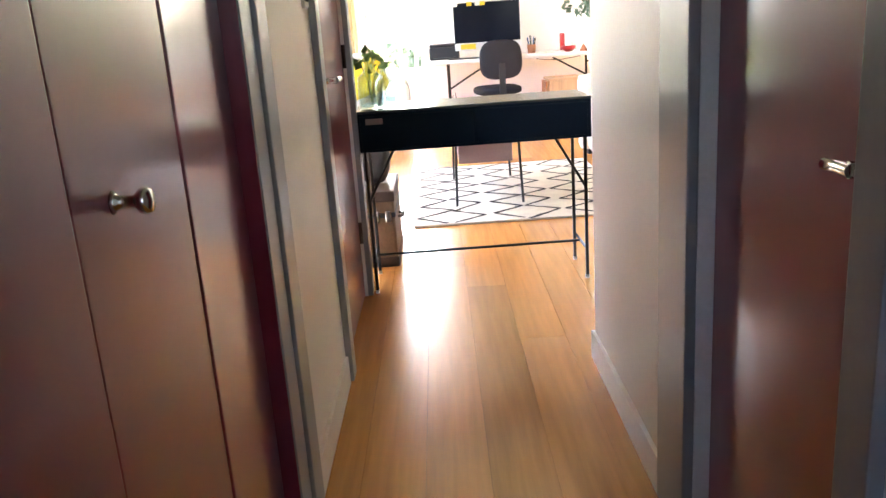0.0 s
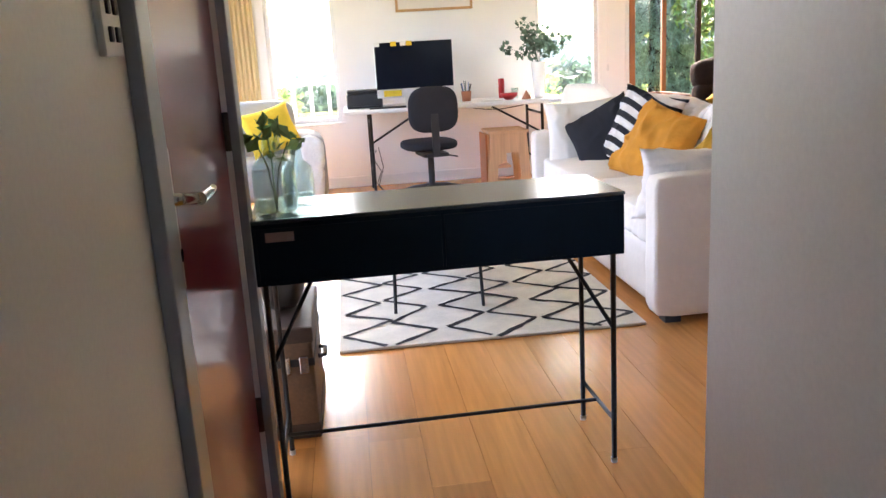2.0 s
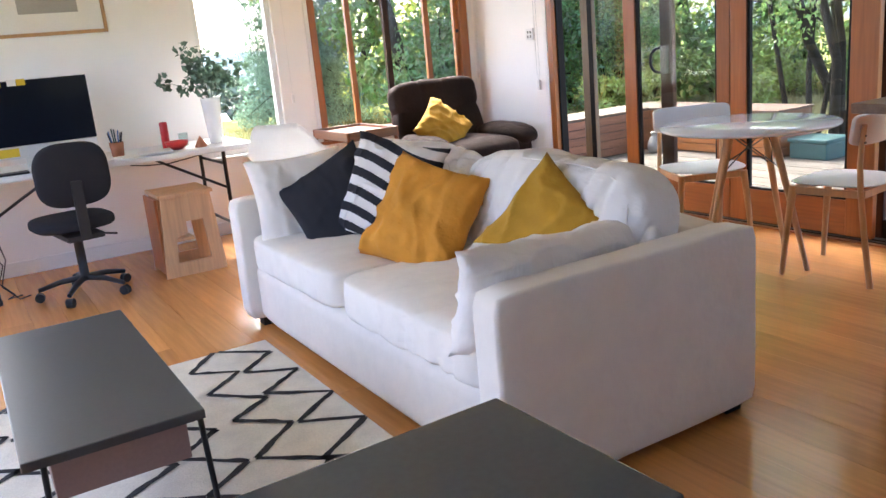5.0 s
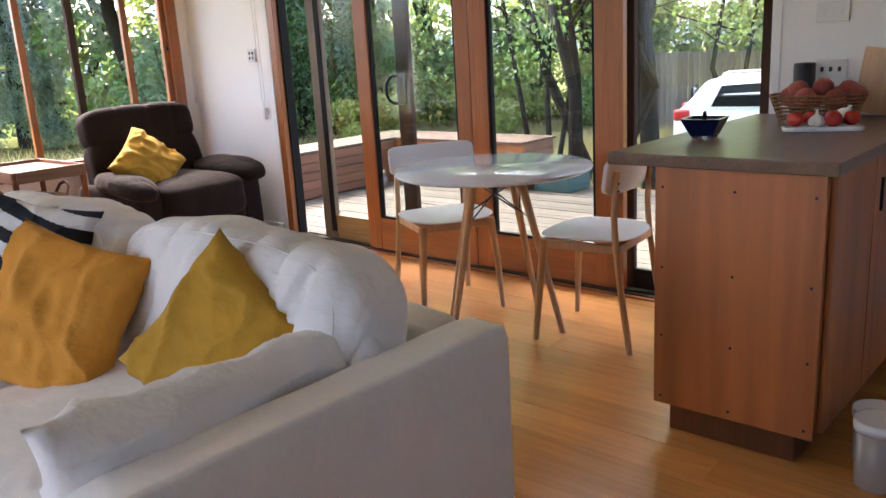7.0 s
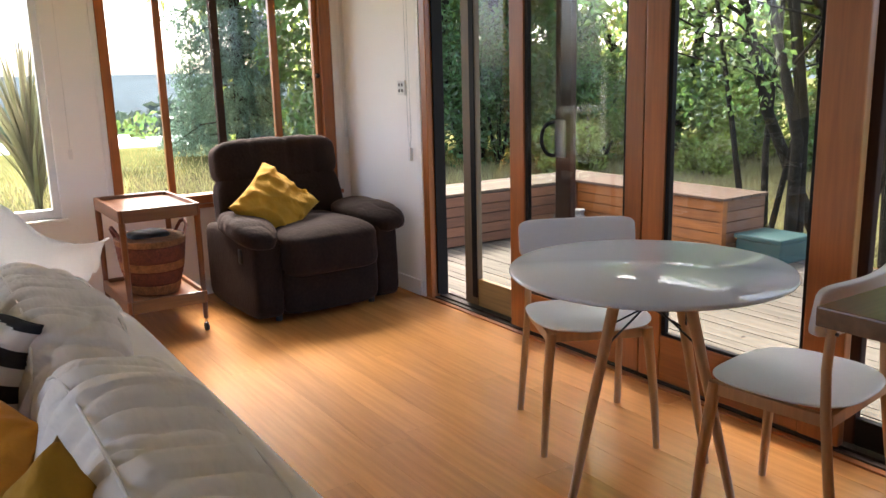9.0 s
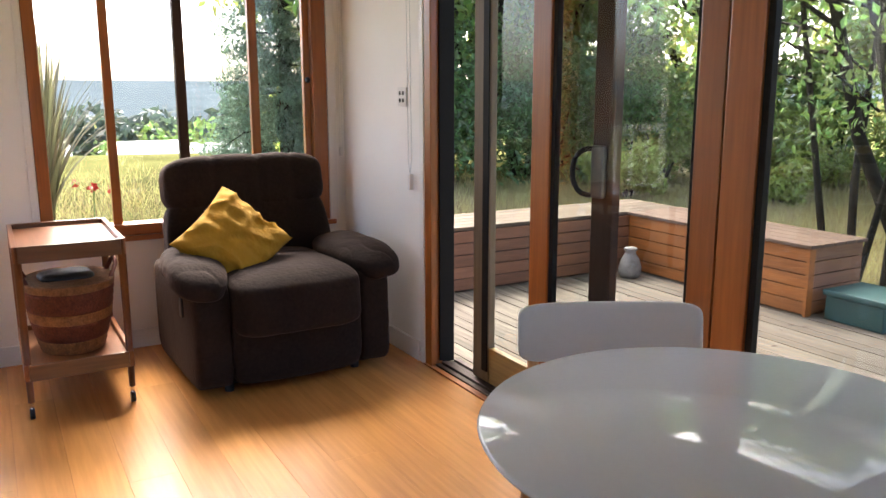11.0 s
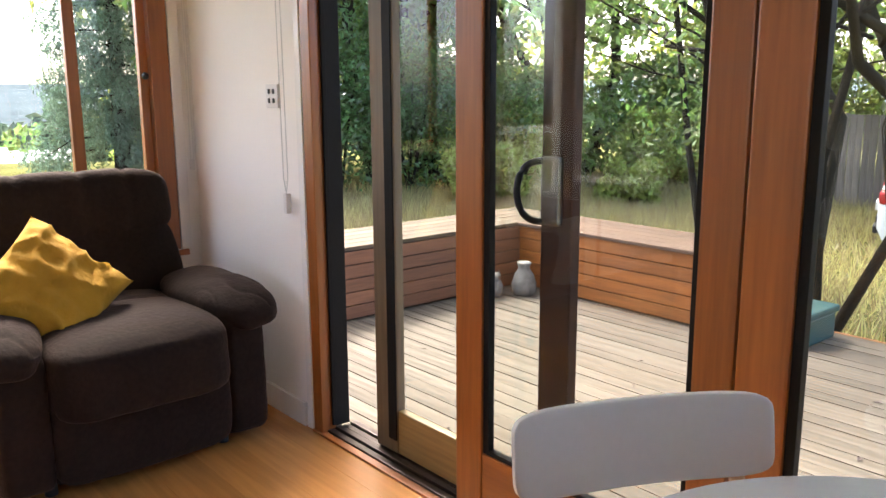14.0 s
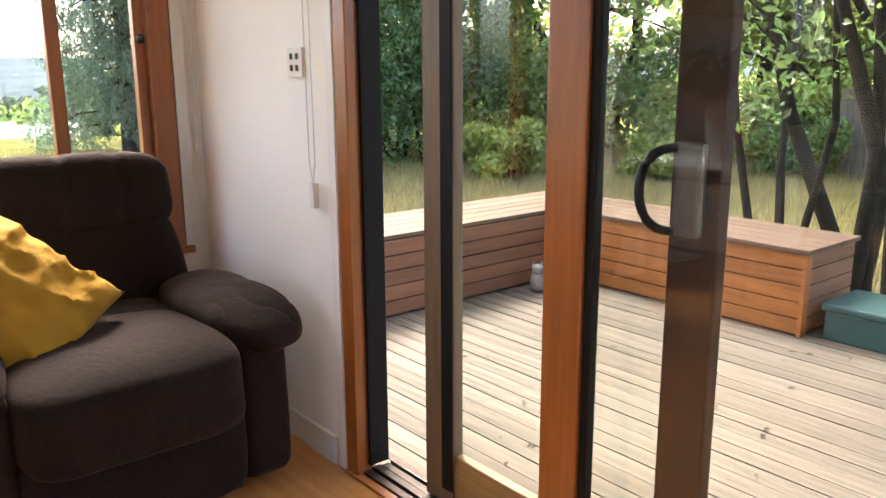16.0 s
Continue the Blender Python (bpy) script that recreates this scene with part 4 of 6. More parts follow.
bk = thing("woven_basket", "round woven basket with rust bands on the trolley shelf", "basket", pose(2.99, 9.20, 0.206) @ Matrix.Diagonal((0.98, 1.22, 1.12, 1)))
for i, (z0, z1, r0, r1, m) in enumerate(((0, 0.05, 0.13, 0.145, M_WICKER), (0.05, 0.12, 0.145, 0.165, M_WICKERDARK), (0.12, 0.16, 0.165, 0.172, M_WICKER), (0.16, 0.24, 0.172, 0.183, M_WICKERDARK), (0.24, 0.27, 0.183, 0.187, M_WICKER))):
    b = B()
    k = 6
    prof = [(r0 + (r1 - r0) * j / k + 0.003 * (j % 2), z0 + (z1 - z0) * j / k) for j in range(k + 1)]
    prof += [(r1 - 0.012, z1)] if i == 4 else []
    if i == 0:
        prof = [(0.0, 0.0)] + prof
    lathe(b, prof, 36)
    part("woven_band", b, m, bk)
for s in (-1, 1):
    part("handle", tube(B(), [(s * 0.16, -0.07, 0.26), (s * 0.19, -0.05, 0.315), (s * 0.195, 0.0, 0.33), (s * 0.19, 0.05, 0.315), (s * 0.16, 0.07, 0.26)], 0.009, 8), M_WICKERDARK, bk)
single("folded_cloth", puff(B(), 0.22, 0.18, 0.07, 4, 10, None, 0.012, 12), M_BLACK, "folded black cloth lying in the basket", "cloth", pose(2.99, 9.21, 0.50))

# ---- white shell armchair ----
sh = thing("shell_chair", "white moulded shell armchair on thin timber legs", "armchair", pose(2.34, 8.73, 0, 0, 0, 135))


def ease(v, lo, hi):
    t = max(0.0, min(1.0, (v - lo) / (hi - lo)))
    return t * t * (3 - 2 * t)


b = B()
n, rings = 56, 16
prev = None
for i in range(rings + 1):
    t = i / rings
    wall = max(0.0, t - 0.5) / 0.5
    ring = []
    for j in range(n):
        a = 6.28319 * j / n
        deg = abs(math.degrees(math.atan2(math.sin(a), math.cos(a))))
        rim = 0.42 - 0.18 * ease(deg, 22, 62) - 0.02 * ease(deg, 62, 110) - 0.235 * ease(deg, 112, 152)
        arm = ease(deg, 55, 75) * (1 - ease(deg, 108, 135))
        r = 0.03 + 0.205 * min(1.0, t / 0.5) ** 0.9 + 0.055 * wall + 0.05 * arm * ease(wall, 0.7, 1.0)
        z = 0.425 + rim * wall ** 1.15 + 0.018 * (min(1.0, t / 0.5)) ** 2 - 0.03 * arm * ease(wall, 0.88, 1.0)
        ring.append(b.verts.new((math.sin(a) * r * 1.1, math.cos(a) * r * (1.0 + 0.12 * wall * (deg < 60)), z)))
    if prev:
        for j in range(n):
            b.faces.new((prev[j], prev[(j + 1) % n], ring[(j + 1) % n], ring[j])).smooth = True
    else:
        b.faces.new(ring[::-1])
    prev = ring
bmesh.ops.solidify(b, geom=b.faces[:], thickness=0.008)
part("shell", b, M_WHITESATIN, sh)
for x in (-0.2, 0.2):
    for y in (-0.19, 0.19):
        part("leg", tube(B(), [(x * 0.5, y * 0.5, 0.43), (x, y, 0)], 0.012, 10, 0.009), M_OAK, sh)

# ---- round table ----
TX, TY = 3.79, 6.365
tb = thing("round_table", "round white gloss table on splayed oak legs", "table", pose(TX, TY, 0))
part("tabletop", lathe(B(), [(0.0, 0.712), (0.412, 0.712), (0.424, 0.718), (0.427, 0.725), (0.423, 0.731), (0.0, 0.733)], 72), M_WHITEGLOSS, tb)
angles = [math.radians(a) for a in (175, 87, -72, -2)]
for a in angles:
    part("leg", tube(B(), [(0.115 * math.cos(a), 0.115 * math.sin(a), 0.711), (0.205 * math.cos(a), 0.205 * math.sin(a), 0.36), (0.295 * math.cos(a), 0.295 * math.sin(a), 0)], 0.019, 12, 0.013), M_OAK, tb)
for a, b_ in zip(angles, angles[1:] + angles[:1]):
    for za, zb in ((0.69, 0.50), (0.50, 0.69)):
        ra, rb_ = 0.12 + (0.71 - za) * 0.255, 0.12 + (0.71 - zb) * 0.255
        part("wire_brace", tube(B(), [(ra * math.cos(a), ra * math.sin(a), za), (rb_ * math.cos(b_), rb_ * math.sin(b_), zb)], 0.0035, 6), M_BLACKMETAL, tb)


def dining_chair(at):
    """Front along -y; the seat is 0.44 wide and 0.45 high."""
    c = thing("dining_chair", "white dining chair with pale oak legs", "chair", at, "chairs round the table")
    b = B()
    puff(b, 0.43, 0.41, 0.10, 3.0, 16)
    for v in b.verts:
        v.co.z = v.co.z * 0.16 + 0.012 * (v.co.x / 0.2) ** 2 * 0.6
        v.co.y *= 1.0
    b.transform(pose(0, -0.01, 0.452))
    part("seat", b, M_CHAIRWHITE, c)
    part("seat_frame", bar(-0.17, -0.165, 0.405, 0.17, -0.145, 0.44, 0.003), M_OAK, c)
    part("seat_frame", bar(-0.17, 0.15, 0.405, 0.17, 0.17, 0.44, 0.003), M_OAK, c)
    for s in (-1, 1):
        part("seat_frame", bar(s * 0.175 - 0.01, -0.15, 0.405, s * 0.175 + 0.01, 0.155, 0.44, 0.003), M_OAK, c)
        part("front_leg", tube(B(), [(s * 0.172, -0.165, 0.44), (s * 0.192, -0.185, 0.22), (s * 0.205, -0.20, 0)], 0.019, 12, 0.012), M_OAK, c)
        leg = part("back_leg", tube(B(), [(s * 0.20, 0.22, 0), (s * 0.19, 0.180, 0.25), (s * 0.183, 0.155, 0.44), (s * 0.182, 0.148, 0.56), (s * 0.18, 0.152, 0.66), (s * 0.178, 0.160, 0.74)], 0.014, 12, 0.012), M_OAK, c)
        for z in (0.66, 0.69):
            part("screw", tube(B(), [(s * 0.18, 0.158, z), (s * 0.18, 0.170, z)], 0.005, 8), M_BLACK, leg)
    b = B()
    puff(b, 0.445, 0.026, 0.142, 7, 22)
    for v in b.verts:
        v.co.y += 0.032 * (1 - (v.co.x / 0.22) ** 2) - 0.006
    b.transform(pose(0, 0.132, 0.715, -8, 0, 0))
    part("backrest", b, M_CHAIRWHITE, c)
    return c


dining_chair(pose(3.945, 6.80, 0, 0, 0, -27))
dining_chair(pose(3.985, 5.965, 0, 0, 0, 187))

# ---- kitchen bench ----
isl = thing("kitchen_bench", "plywood-clad kitchen bench end with dark screw heads", "kitchen bench", pose(3.88, 5.11, 0))
part("body", slab(-0.575, -0.245, 0.10, 0.60, 0.235, 0.862), M_PLY, isl)
part("end_panel", bar(-0.59, -0.25, 0.098, -0.576, 0.24, 0.862, 0.002), M_PLY, isl, "honey plywood end panel")
part("kick_board", bar(-0.555, -0.19, 0, 0.60, 0.20, 0.10, 0.002), M_TEAKZ, isl)
for y in (-0.225, -0.005, 0.215):
    for z in (0.125, 0.33, 0.55, 0.80):
        part("screw", tube(B(), [(-0.5925, y, z), (-0.589, y, z)], 0.0045, 8), M_BLACK, isl)
for k in range(3):
    d = part("door", bar(-0.55 + 0.385 * k, -0.264, 0.11, -0.172 + 0.385 * k, -0.246, 0.855, 0.003), M_PLY, isl)
    part("handle", tube(B(), [(-0.20 + 0.385 * k, -0.29, 0.70), (-0.20 + 0.385 * k, -0.29, 0.80)], 0.005, 8), M_BLACKMETAL, d)
single("benchtop", bar(3.265, 4.825, 0.8625, EAST - 0.001, 5.50, 0.90, 0.004), M_COUNTER, "thick oiled timber benchtop on the kitchen bench", "benchtop")

bw = thing("glazed_pot", "dark blue glazed square pot on the benchtop", "pot", pose(3.68, 5.37, 0.9, 0, 0, 8))
b = B()
s0, s1, hgt = 0.038, 0.062, 0.062
ring = []
for s, z in ((s0, 0.008), (s1, hgt), (s1 + 0.006, hgt + 0.004), (s1 - 0.006, hgt + 0.004), (s1 - 0.014, hgt - 0.012)):
    ring.append([b.verts.new((x * s, y * s, z)) for x, y in ((-1, -1), (1, -1), (1, 1), (-1, 1))])
for u, v in zip(ring, ring[1:]):
    for j in range(4):
        b.faces.new((u[j], u[(j + 1) % 4], v[(j + 1) % 4], v[j]))
b.faces.new(ring[0][::-1])
b.faces.new(ring[-1])
part("bowl", b, M_NAVYGLAZE, bw)
for x in (-0.026, 0.026):
    for y in (-0.026, 0.026):
        part("foot", bar(x - 0.008, y - 0.008, 0, x + 0.008, y + 0.008, 0.009, 0.001), M_NAVYGLAZE, bw)
part("plant_stub", tube(B(), [(0, 0, 0.05), (0.004, 0.003, 0.07), (-0.006, 0, 0.085)], 0.011, 8, 0.006), M_BARK, bw)

fb = thing("fruit_basket", "oval wire and cane fruit basket on the benchtop", "fruit basket", pose(4.18, 5.17, 0.9, 0, 0, -72))
for k in range(8):
    z = 0.008 + k * 0.0135
    rx, ry = 0.125 + 0.005 * k, 0.085 + 0.004 * k
    part("cane_ring", tube(B(), [(rx * math.cos(6.28319 * j / 28), ry * math.sin(6.28319 * j / 28), z) for j in range(29)], 0.0038, 6, caps=False), M_WICKER, fb)
for j in range(14):
    a = 6.28319 * j / 14
    part("cane_upright", tube(B(), [(0.122 * math.cos(a), 0.083 * math.sin(a), 0.004), (0.163 * math.cos(a), 0.115 * math.sin(a), 0.108)], 0.0028, 6), M_WICKER, fb)
part("base", lathe(B(), [(0.0, 0.002), (0.085, 0.002), (0.09, 0.006), (0.0, 0.007)], 24), M_WICKER, fb)
fruit = single("peach", lathe(B(), [(0.004, 0.006), (0.018, 0.0), (0.032, 0.012), (0.037, 0.034), (0.032, 0.055), (0.015, 0.068), (0.004, 0.064)], 20), M_PEACH, "ripe red peach in the cane basket", "fruit", fb.matrix_world @ pose(-0.09, 0.02, 0.06), "fruit in the basket")
for x, y, z in ((-0.015, 0.04, 0.055), (0.06, 0.03, 0.06), (-0.03, -0.04, 0.06), (0.055, -0.04, 0.055), (0.11, 0.0, 0.065), (-0.055, 0.0, 0.085), (0.015, 0.0, 0.09), (0.085, 0.0, 0.082)):
    copy_thing(fruit, fb.matrix_world @ pose(x, y, z, x * 300, y * 400, z * 900))
pl = single("tray", puff(B(), 0.25, 0.115, 0.016, 8, 10, pose(0, 0, 0.009)), M_PORCELAIN, "white porcelain tray with tomatoes and garlic", "tray", pose(3.95, 5.08, 0.9, 0, 0, -68))
tom = single("tomato", lathe(B(), [(0.003, 0.004), (0.014, 0.0), (0.026, 0.010), (0.029, 0.024), (0.023, 0.040), (0.010, 0.046), (0.003, 0.043)], 20), M_TOMATO, "ripe red tomato on the white tray", "tomato", pl.matrix_world @ pose(-0.085, -0.005, 0.017), "tomatoes on the tray")
for x, y in ((-0.03, 0.025), (0.035, 0.02), (0.09, 0.01), (0.03, -0.03)):
    copy_thing(tom, pl.matrix_world @ pose(x, y, 0.017, 0, 0, x * 900))
gar = single("garlic", lathe(B(), [(0.008, 0.0), (0.024, 0.006), (0.027, 0.018), (0.018, 0.032), (0.006, 0.042), (0.004, 0.055)], 12), M_GARLIC, "white garlic bulb on the tray", "garlic", pl.matrix_world @ pose(-0.02, -0.03, 0.017), "garlic on the tray")
copy_thing(gar, pl.matrix_world @ pose(0.06, 0.03, 0.035, 20, 30, 0))
sp = thing("speaker", "small black cylindrical speaker on the benchtop", "speaker", pose(4.40, 5.29, 0.9))
part("body", lathe(B(), [(0.036, 0), (0.04, 0.004), (0.04, 0.20), (0.036, 0.205), (0.0, 0.205)], 24), M_BLACK, sp)
single("chopping_board", bar(-0.14, -0.009, 0, 0.14, 0.009, 0.24, 0.006), M_PLYPALE, "pale timber chopping board leaning on the wall", "chopping board", pose(EAST - 0.045, 4.98, 0.9, 0, -8, 90))


def tub(at, r, h, label):
    t = thing("storage_tub", label, "storage tub", at)
    part("tub", lathe(B(), [(r * 0.88, 0), (r * 0.9, 0.004), (r, h * 0.86), (r * 0.96, h * 0.86), (0, h * 0.86)], 28), M_PLASTIC_CLEAR, t)
    part("lid", lathe(B(), [(r * 1.05, h * 0.84), (r * 1.07, h * 0.9), (r * 1.05, h), (r * 0.95, h * 0.985), (0, h * 0.98)], 28), M_WHITESATIN, t, "frosted snap lid")
    return t


tub(pose(3.33, 4.70, 0), 0.062, 0.20, "cloudy clear plastic tub with lid on the floor")
tub(pose(3.46, 4.74, 0), 0.060, 0.17, "cloudy clear plastic tub with pale lid on the floor")

# ---- desk ----
dk = thing("desk", "white folding trestle table used as a desk", "desk", pose(1.19, 9.25, 0))
part("tabletop", bar(-0.93, -0.36, 0.705, 0.93, 0.36, 0.74, 0.01), M_WHITESATIN, dk)
for s in (-1, 1):
    x = s * 0.72
    lg = B()
    tube(lg, [(x, -0.29, 0.704), (x, -0.29, 0.02)], 0.0125, 10)
    part("leg", lg, M_BLACKMETAL, dk)
    part("leg", tube(B(), [(x, 0.29, 0.704), (x, 0.29, 0.02)], 0.0125, 10), M_BLACKMETAL, dk)
    part("leg_bar", tube(B(), [(x, -0.29, 0.22), (x, 0.29, 0.22)], 0.010, 8), M_BLACKMETAL, dk)
    part("leg_bar", tube(B(), [(x, -0.29, 0.62), (x, 0.29, 0.62)], 0.010, 8), M_BLACKMETAL, dk)
    part("brace", tube(B(), [(x, -0.27, 0.46), (x - s * 0.42, -0.24, 0.70)], 0.009, 8), M_BLACKMETAL, dk)
    for y in (-0.29, 0.29):
        part("foot", tube(B(), [(x, y, 0), (x, y, 0.03)], 0.016, 10), M_RUBBER, dk)
mo = thing("computer", "large all-in-one computer with dark screen and silver chin", "computer", pose(0.875, 9.17, 0.74))
part("screen", bar(-0.325, -0.012, 0.145, 0.325, 0.0, 0.525, 0.004), M_SCREEN, mo)
part("housing", bar(-0.328, 0.001, 0.07, 0.328, 0.024, 0.528, 0.008), M_ALU, mo)
part("chin", bar(-0.325, -0.013, 0.075, 0.325, 0.0, 0.143, 0.003), M_ALU, mo, "silver strip under the screen")
part("stand", bar(-0.09, 0.02, 0.004, 0.09, 0.034, 0.30, 0.004), M_ALU, mo)
part("foot", bar(-0.10, -0.07, 0, 0.10, 0.13, 0.006, 0.002), M_ALU, mo)
for x, m in ((-0.31, M_PAPER), (-0.17, M_YELLOW), (-0.09, M_PAPER), (-0.04, M_YELLOW)):
    part("sticky_note", bar(x - 0.02, -0.016, 0.495, x + 0.028, -0.0125, 0.532, 0.0005), m, mo, "small sticky note")
part("sticky_note", bar(-0.27, -0.017, 0.085, -0.12, -0.0135, 0.135, 0.0005), M_YELLOW, mo, "yellow sticky note")
pr = thing("printer", "small black printer at the desk end", "printer", pose(0.44, 9.29, 0.74))
part("body", bar(-0.15, -0.13, 0, 0.15, 0.13, 0.12, 0.012), M_BLACK, pr)
part("lid", bar(-0.145, -0.12, 0.121, 0.145, 0.12, 0.15, 0.01), M_BLACK, pr)
part("paper_tray", bar(-0.11, -0.19, 0.008, 0.11, -0.131, 0.02, 0.002), M_BLACK, pr)
single("keyboard", bar(-0.15, -0.055, 0, 0.15, 0.055, 0.012, 0.003), M_BLACK, "flat dark keyboard on the desk", "keyboard", pose(0.62, 8.98, 0.74))
pn = thing("pen_pot", "terracotta pot of pens on the desk", "pen pot", pose(1.31, 9.20, 0.74))
part("pot", lathe(B(), [(0.036, 0), (0.045, 0.09), (0.039, 0.09), (0.034, 0.01), (0, 0.01)], 20), M_TERRACOTTA, pn)
for i in range(7):
    a = i * 0.9
    part("pen", tube(B(), [(0.012 * math.cos(a), 0.012 * math.sin(a), 0.012), (0.045 * math.cos(a), 0.045 * math.sin(a), 0.15 + 0.012 * (i % 3))], 0.004, 6), (M_BLACK, M_BLUE, M_TEALBOX)[i % 3], pn)
cn = thing("candle", "red pillar candle among small desk clutter", "candle", pose(1.62, 9.22, 0.74))
part("wax", lathe(B(), [(0.026, 0), (0.026, 0.17), (0.022, 0.176), (0.0, 0.172)], 20), M_RED, cn)
part("wick", tube(B(), [(0, 0, 0.17), (0.001, 0, 0.183)], 0.0015, 6), M_BLACK, cn)
single("bowl", lathe(B(), [(0.03, 0), (0.07, 0.03), (0.075, 0.055), (0.07, 0.055), (0.03, 0.012), (0, 0.01)], 24), M_RED, "small red bowl on the desk", "bowl", pose(1.66, 9.10, 0.74))
single("glass_tumbler", lathe(B(), [(0.028, 0), (0.032, 0.09), (0.029, 0.09), (0.026, 0.008), (0, 0.008)], 20), M_JARGLASS, "clear glass tumbler on the desk", "tumbler", pose(1.74, 9.24, 0.74))
single("cone_ornament", lathe(B(), [(0.04, 0), (0.04, 0.008), (0.0, 0.075)], 14), M_TERRACOTTA, "small brown cone ornament on the desk", "ornament", pose(1.80, 9.05, 0.74))
for i, (x, y, r, w) in enumerate(((1.42, 9.05, 12, 0.14), (1.50, 9.02, -8, 0.1), (1.1, 8.98, 5, 0.12))):
    single("paper_stack", bar(-w, -0.105, 0, w, 0.105, 0.006 + 0.004 * i, 0.001), M_PAPER, "loose sheets of paper on the desk", "papers", pose(x, y, 0.74 + (0.007 if i == 1 else 0), 0, 0, r))
vs = thing("vase", "tall white vase of grey-green eucalyptus on the desk", "vase", pose(1.94, 9.17, 0.74))
part("pot", lathe(B(), [(0.042, 0), (0.045, 0.01), (0.062, 0.27), (0.064, 0.30), (0.058, 0.30), (0.05, 0.26), (0, 0.25)], 28), M_PORCELAIN, vs)
rng = random.Random(7)
tips = []
for i in range(13):
    a = rng.uniform(0, 6.28)
    k = rng.uniform(0.08, 0.27)
    z = rng.uniform(0.40, 0.62)
    tip = (k * math.cos(a) * 1.15, k * math.sin(a), z)
    tips.append(tip)
    part("stem", tube(B(), [(0, 0, 0.26), (tip[0] * 0.45, tip[1] * 0.45, 0.26 + (z - 0.26) * 0.65), tip], 0.003, 6, 0.0015), M_LEAFBLUE, vs)
leaf_part("leaves", vs, M_LEAFBLUE, [*tips, *[(t[0] * 0.6, t[1] * 0.6, 0.26 + (t[2] - 0.26) * 0.72) for t in tips]], [0.062] * 26, 460, 0.024, 8, aspect=0.75)

pic = thing("picture", "pale framed print hung on the wall above the desk", "picture", pose(1.13, NORTH, 1.53))
part("picture_frame", bar(-0.345, -0.022, 0, 0.345, -0.002, 0.022, 0.002), M_OAK, pic)
part("picture_frame", bar(-0.345, -0.022, 0.48, 0.345, -0.002, 0.50, 0.002), M_OAK, pic)
for s in (-1, 1):
    part("picture_frame", bar(s * 0.334 - 0.011, -0.022, 0.022, s * 0.334 + 0.011, -0.002, 0.48, 0.002), M_OAK, pic)
part("print", slab(-0.323, -0.010, 0.022, 0.323, -0.004, 0.48), M_PAPER, pic)
part("drawing", slab(-0.18, -0.012, 0.14, 0.18, -0.0102, 0.36), M_GREYCLOTH, pic)

cab = B()
tube(cab, [(0.50, 9.02, 0.40), (0.47, 9.0, 0.33), (0.53, 9.02, 0.22), (0.49, 9.0, 0.12), (0.56, 9.03, 0.03), (0.52, 9.06, 0.006), (0.60, 9.1, 0.005)], 0.004, 6)
tube(cab, [(0.52, 9.03, 0.42), (0.55, 9.02, 0.25), (0.50, 9.0, 0.10), (0.58, 9.0, 0.006), (0.64, 9.05, 0.005)], 0.004, 6)
single("cable", cab, M_BLACK, "tangled black cables hanging by the desk leg", "cable")
cab = B()
tube(cab, [(1.32, 8.93, 0.70), (1.42, 8.92, 0.685), (1.55, 8.92, 0.678), (1.68, 8.93, 0.692), (1.75, 8.95, 0.70)], 0.004, 6)
single("cable", cab, M_BLACK, "black cable sagging under the desk edge", "cable")

# ---- office chair ----
oc = thing("office_chair", "black office chair with rounded back on castors", "office chair", pose(0.93, 8.78, 0, 0, 0, 8))
part("backrest", puff(B(), 0.40, 0.09, 0.36, 3.2, 16, pose(0, -0.17, 0.73, 6, 0, 0), 0.004, 6), M_CHARCOAL, oc)
part("seat", puff(B(), 0.44, 0.42, 0.09, 3.6, 14, pose(0, 0.05, 0.44)), M_CHARCOAL, oc)
part("back_support", bar(-0.03, -0.215, 0.36, 0.03, -0.195, 0.70, 0.006), M_BLACK, oc)
part("seat_plate", bar(-0.10, -0.21, 0.36, 0.10, 0.12, 0.39, 0.005), M_BLACK, oc)
part("column", tube(B(), [(0, 0, 0.09), (0, 0, 0.36)], 0.026, 14), M_BLACK, oc)
part("lever", tube(B(), [(0.08, 0, 0.36), (0.22, -0.03, 0.33)], 0.006, 8), M_BLACK, oc)
for i in range(5):
    a = 6.28319 * i / 5 + 0.3
    part("spoke", tube(B(), [(0.0, 0, 0.11), (0.14 * math.cos(a), 0.14 * math.sin(a), 0.10), (0.26 * math.cos(a), 0.26 * math.sin(a), 0.07)], 0.020, 8, 0.013), M_BLACK, oc)
    cx, cy = 0.26 * math.cos(a), 0.26 * math.sin(a)
    part("castor", tube(B(), [(cx - 0.02 * math.sin(a), cy + 0.02 * math.cos(a), 0.027), (cx + 0.02 * math.sin(a), cy - 0.02 * math.cos(a), 0.027)], 0.027, 12), M_RUBBER, oc)

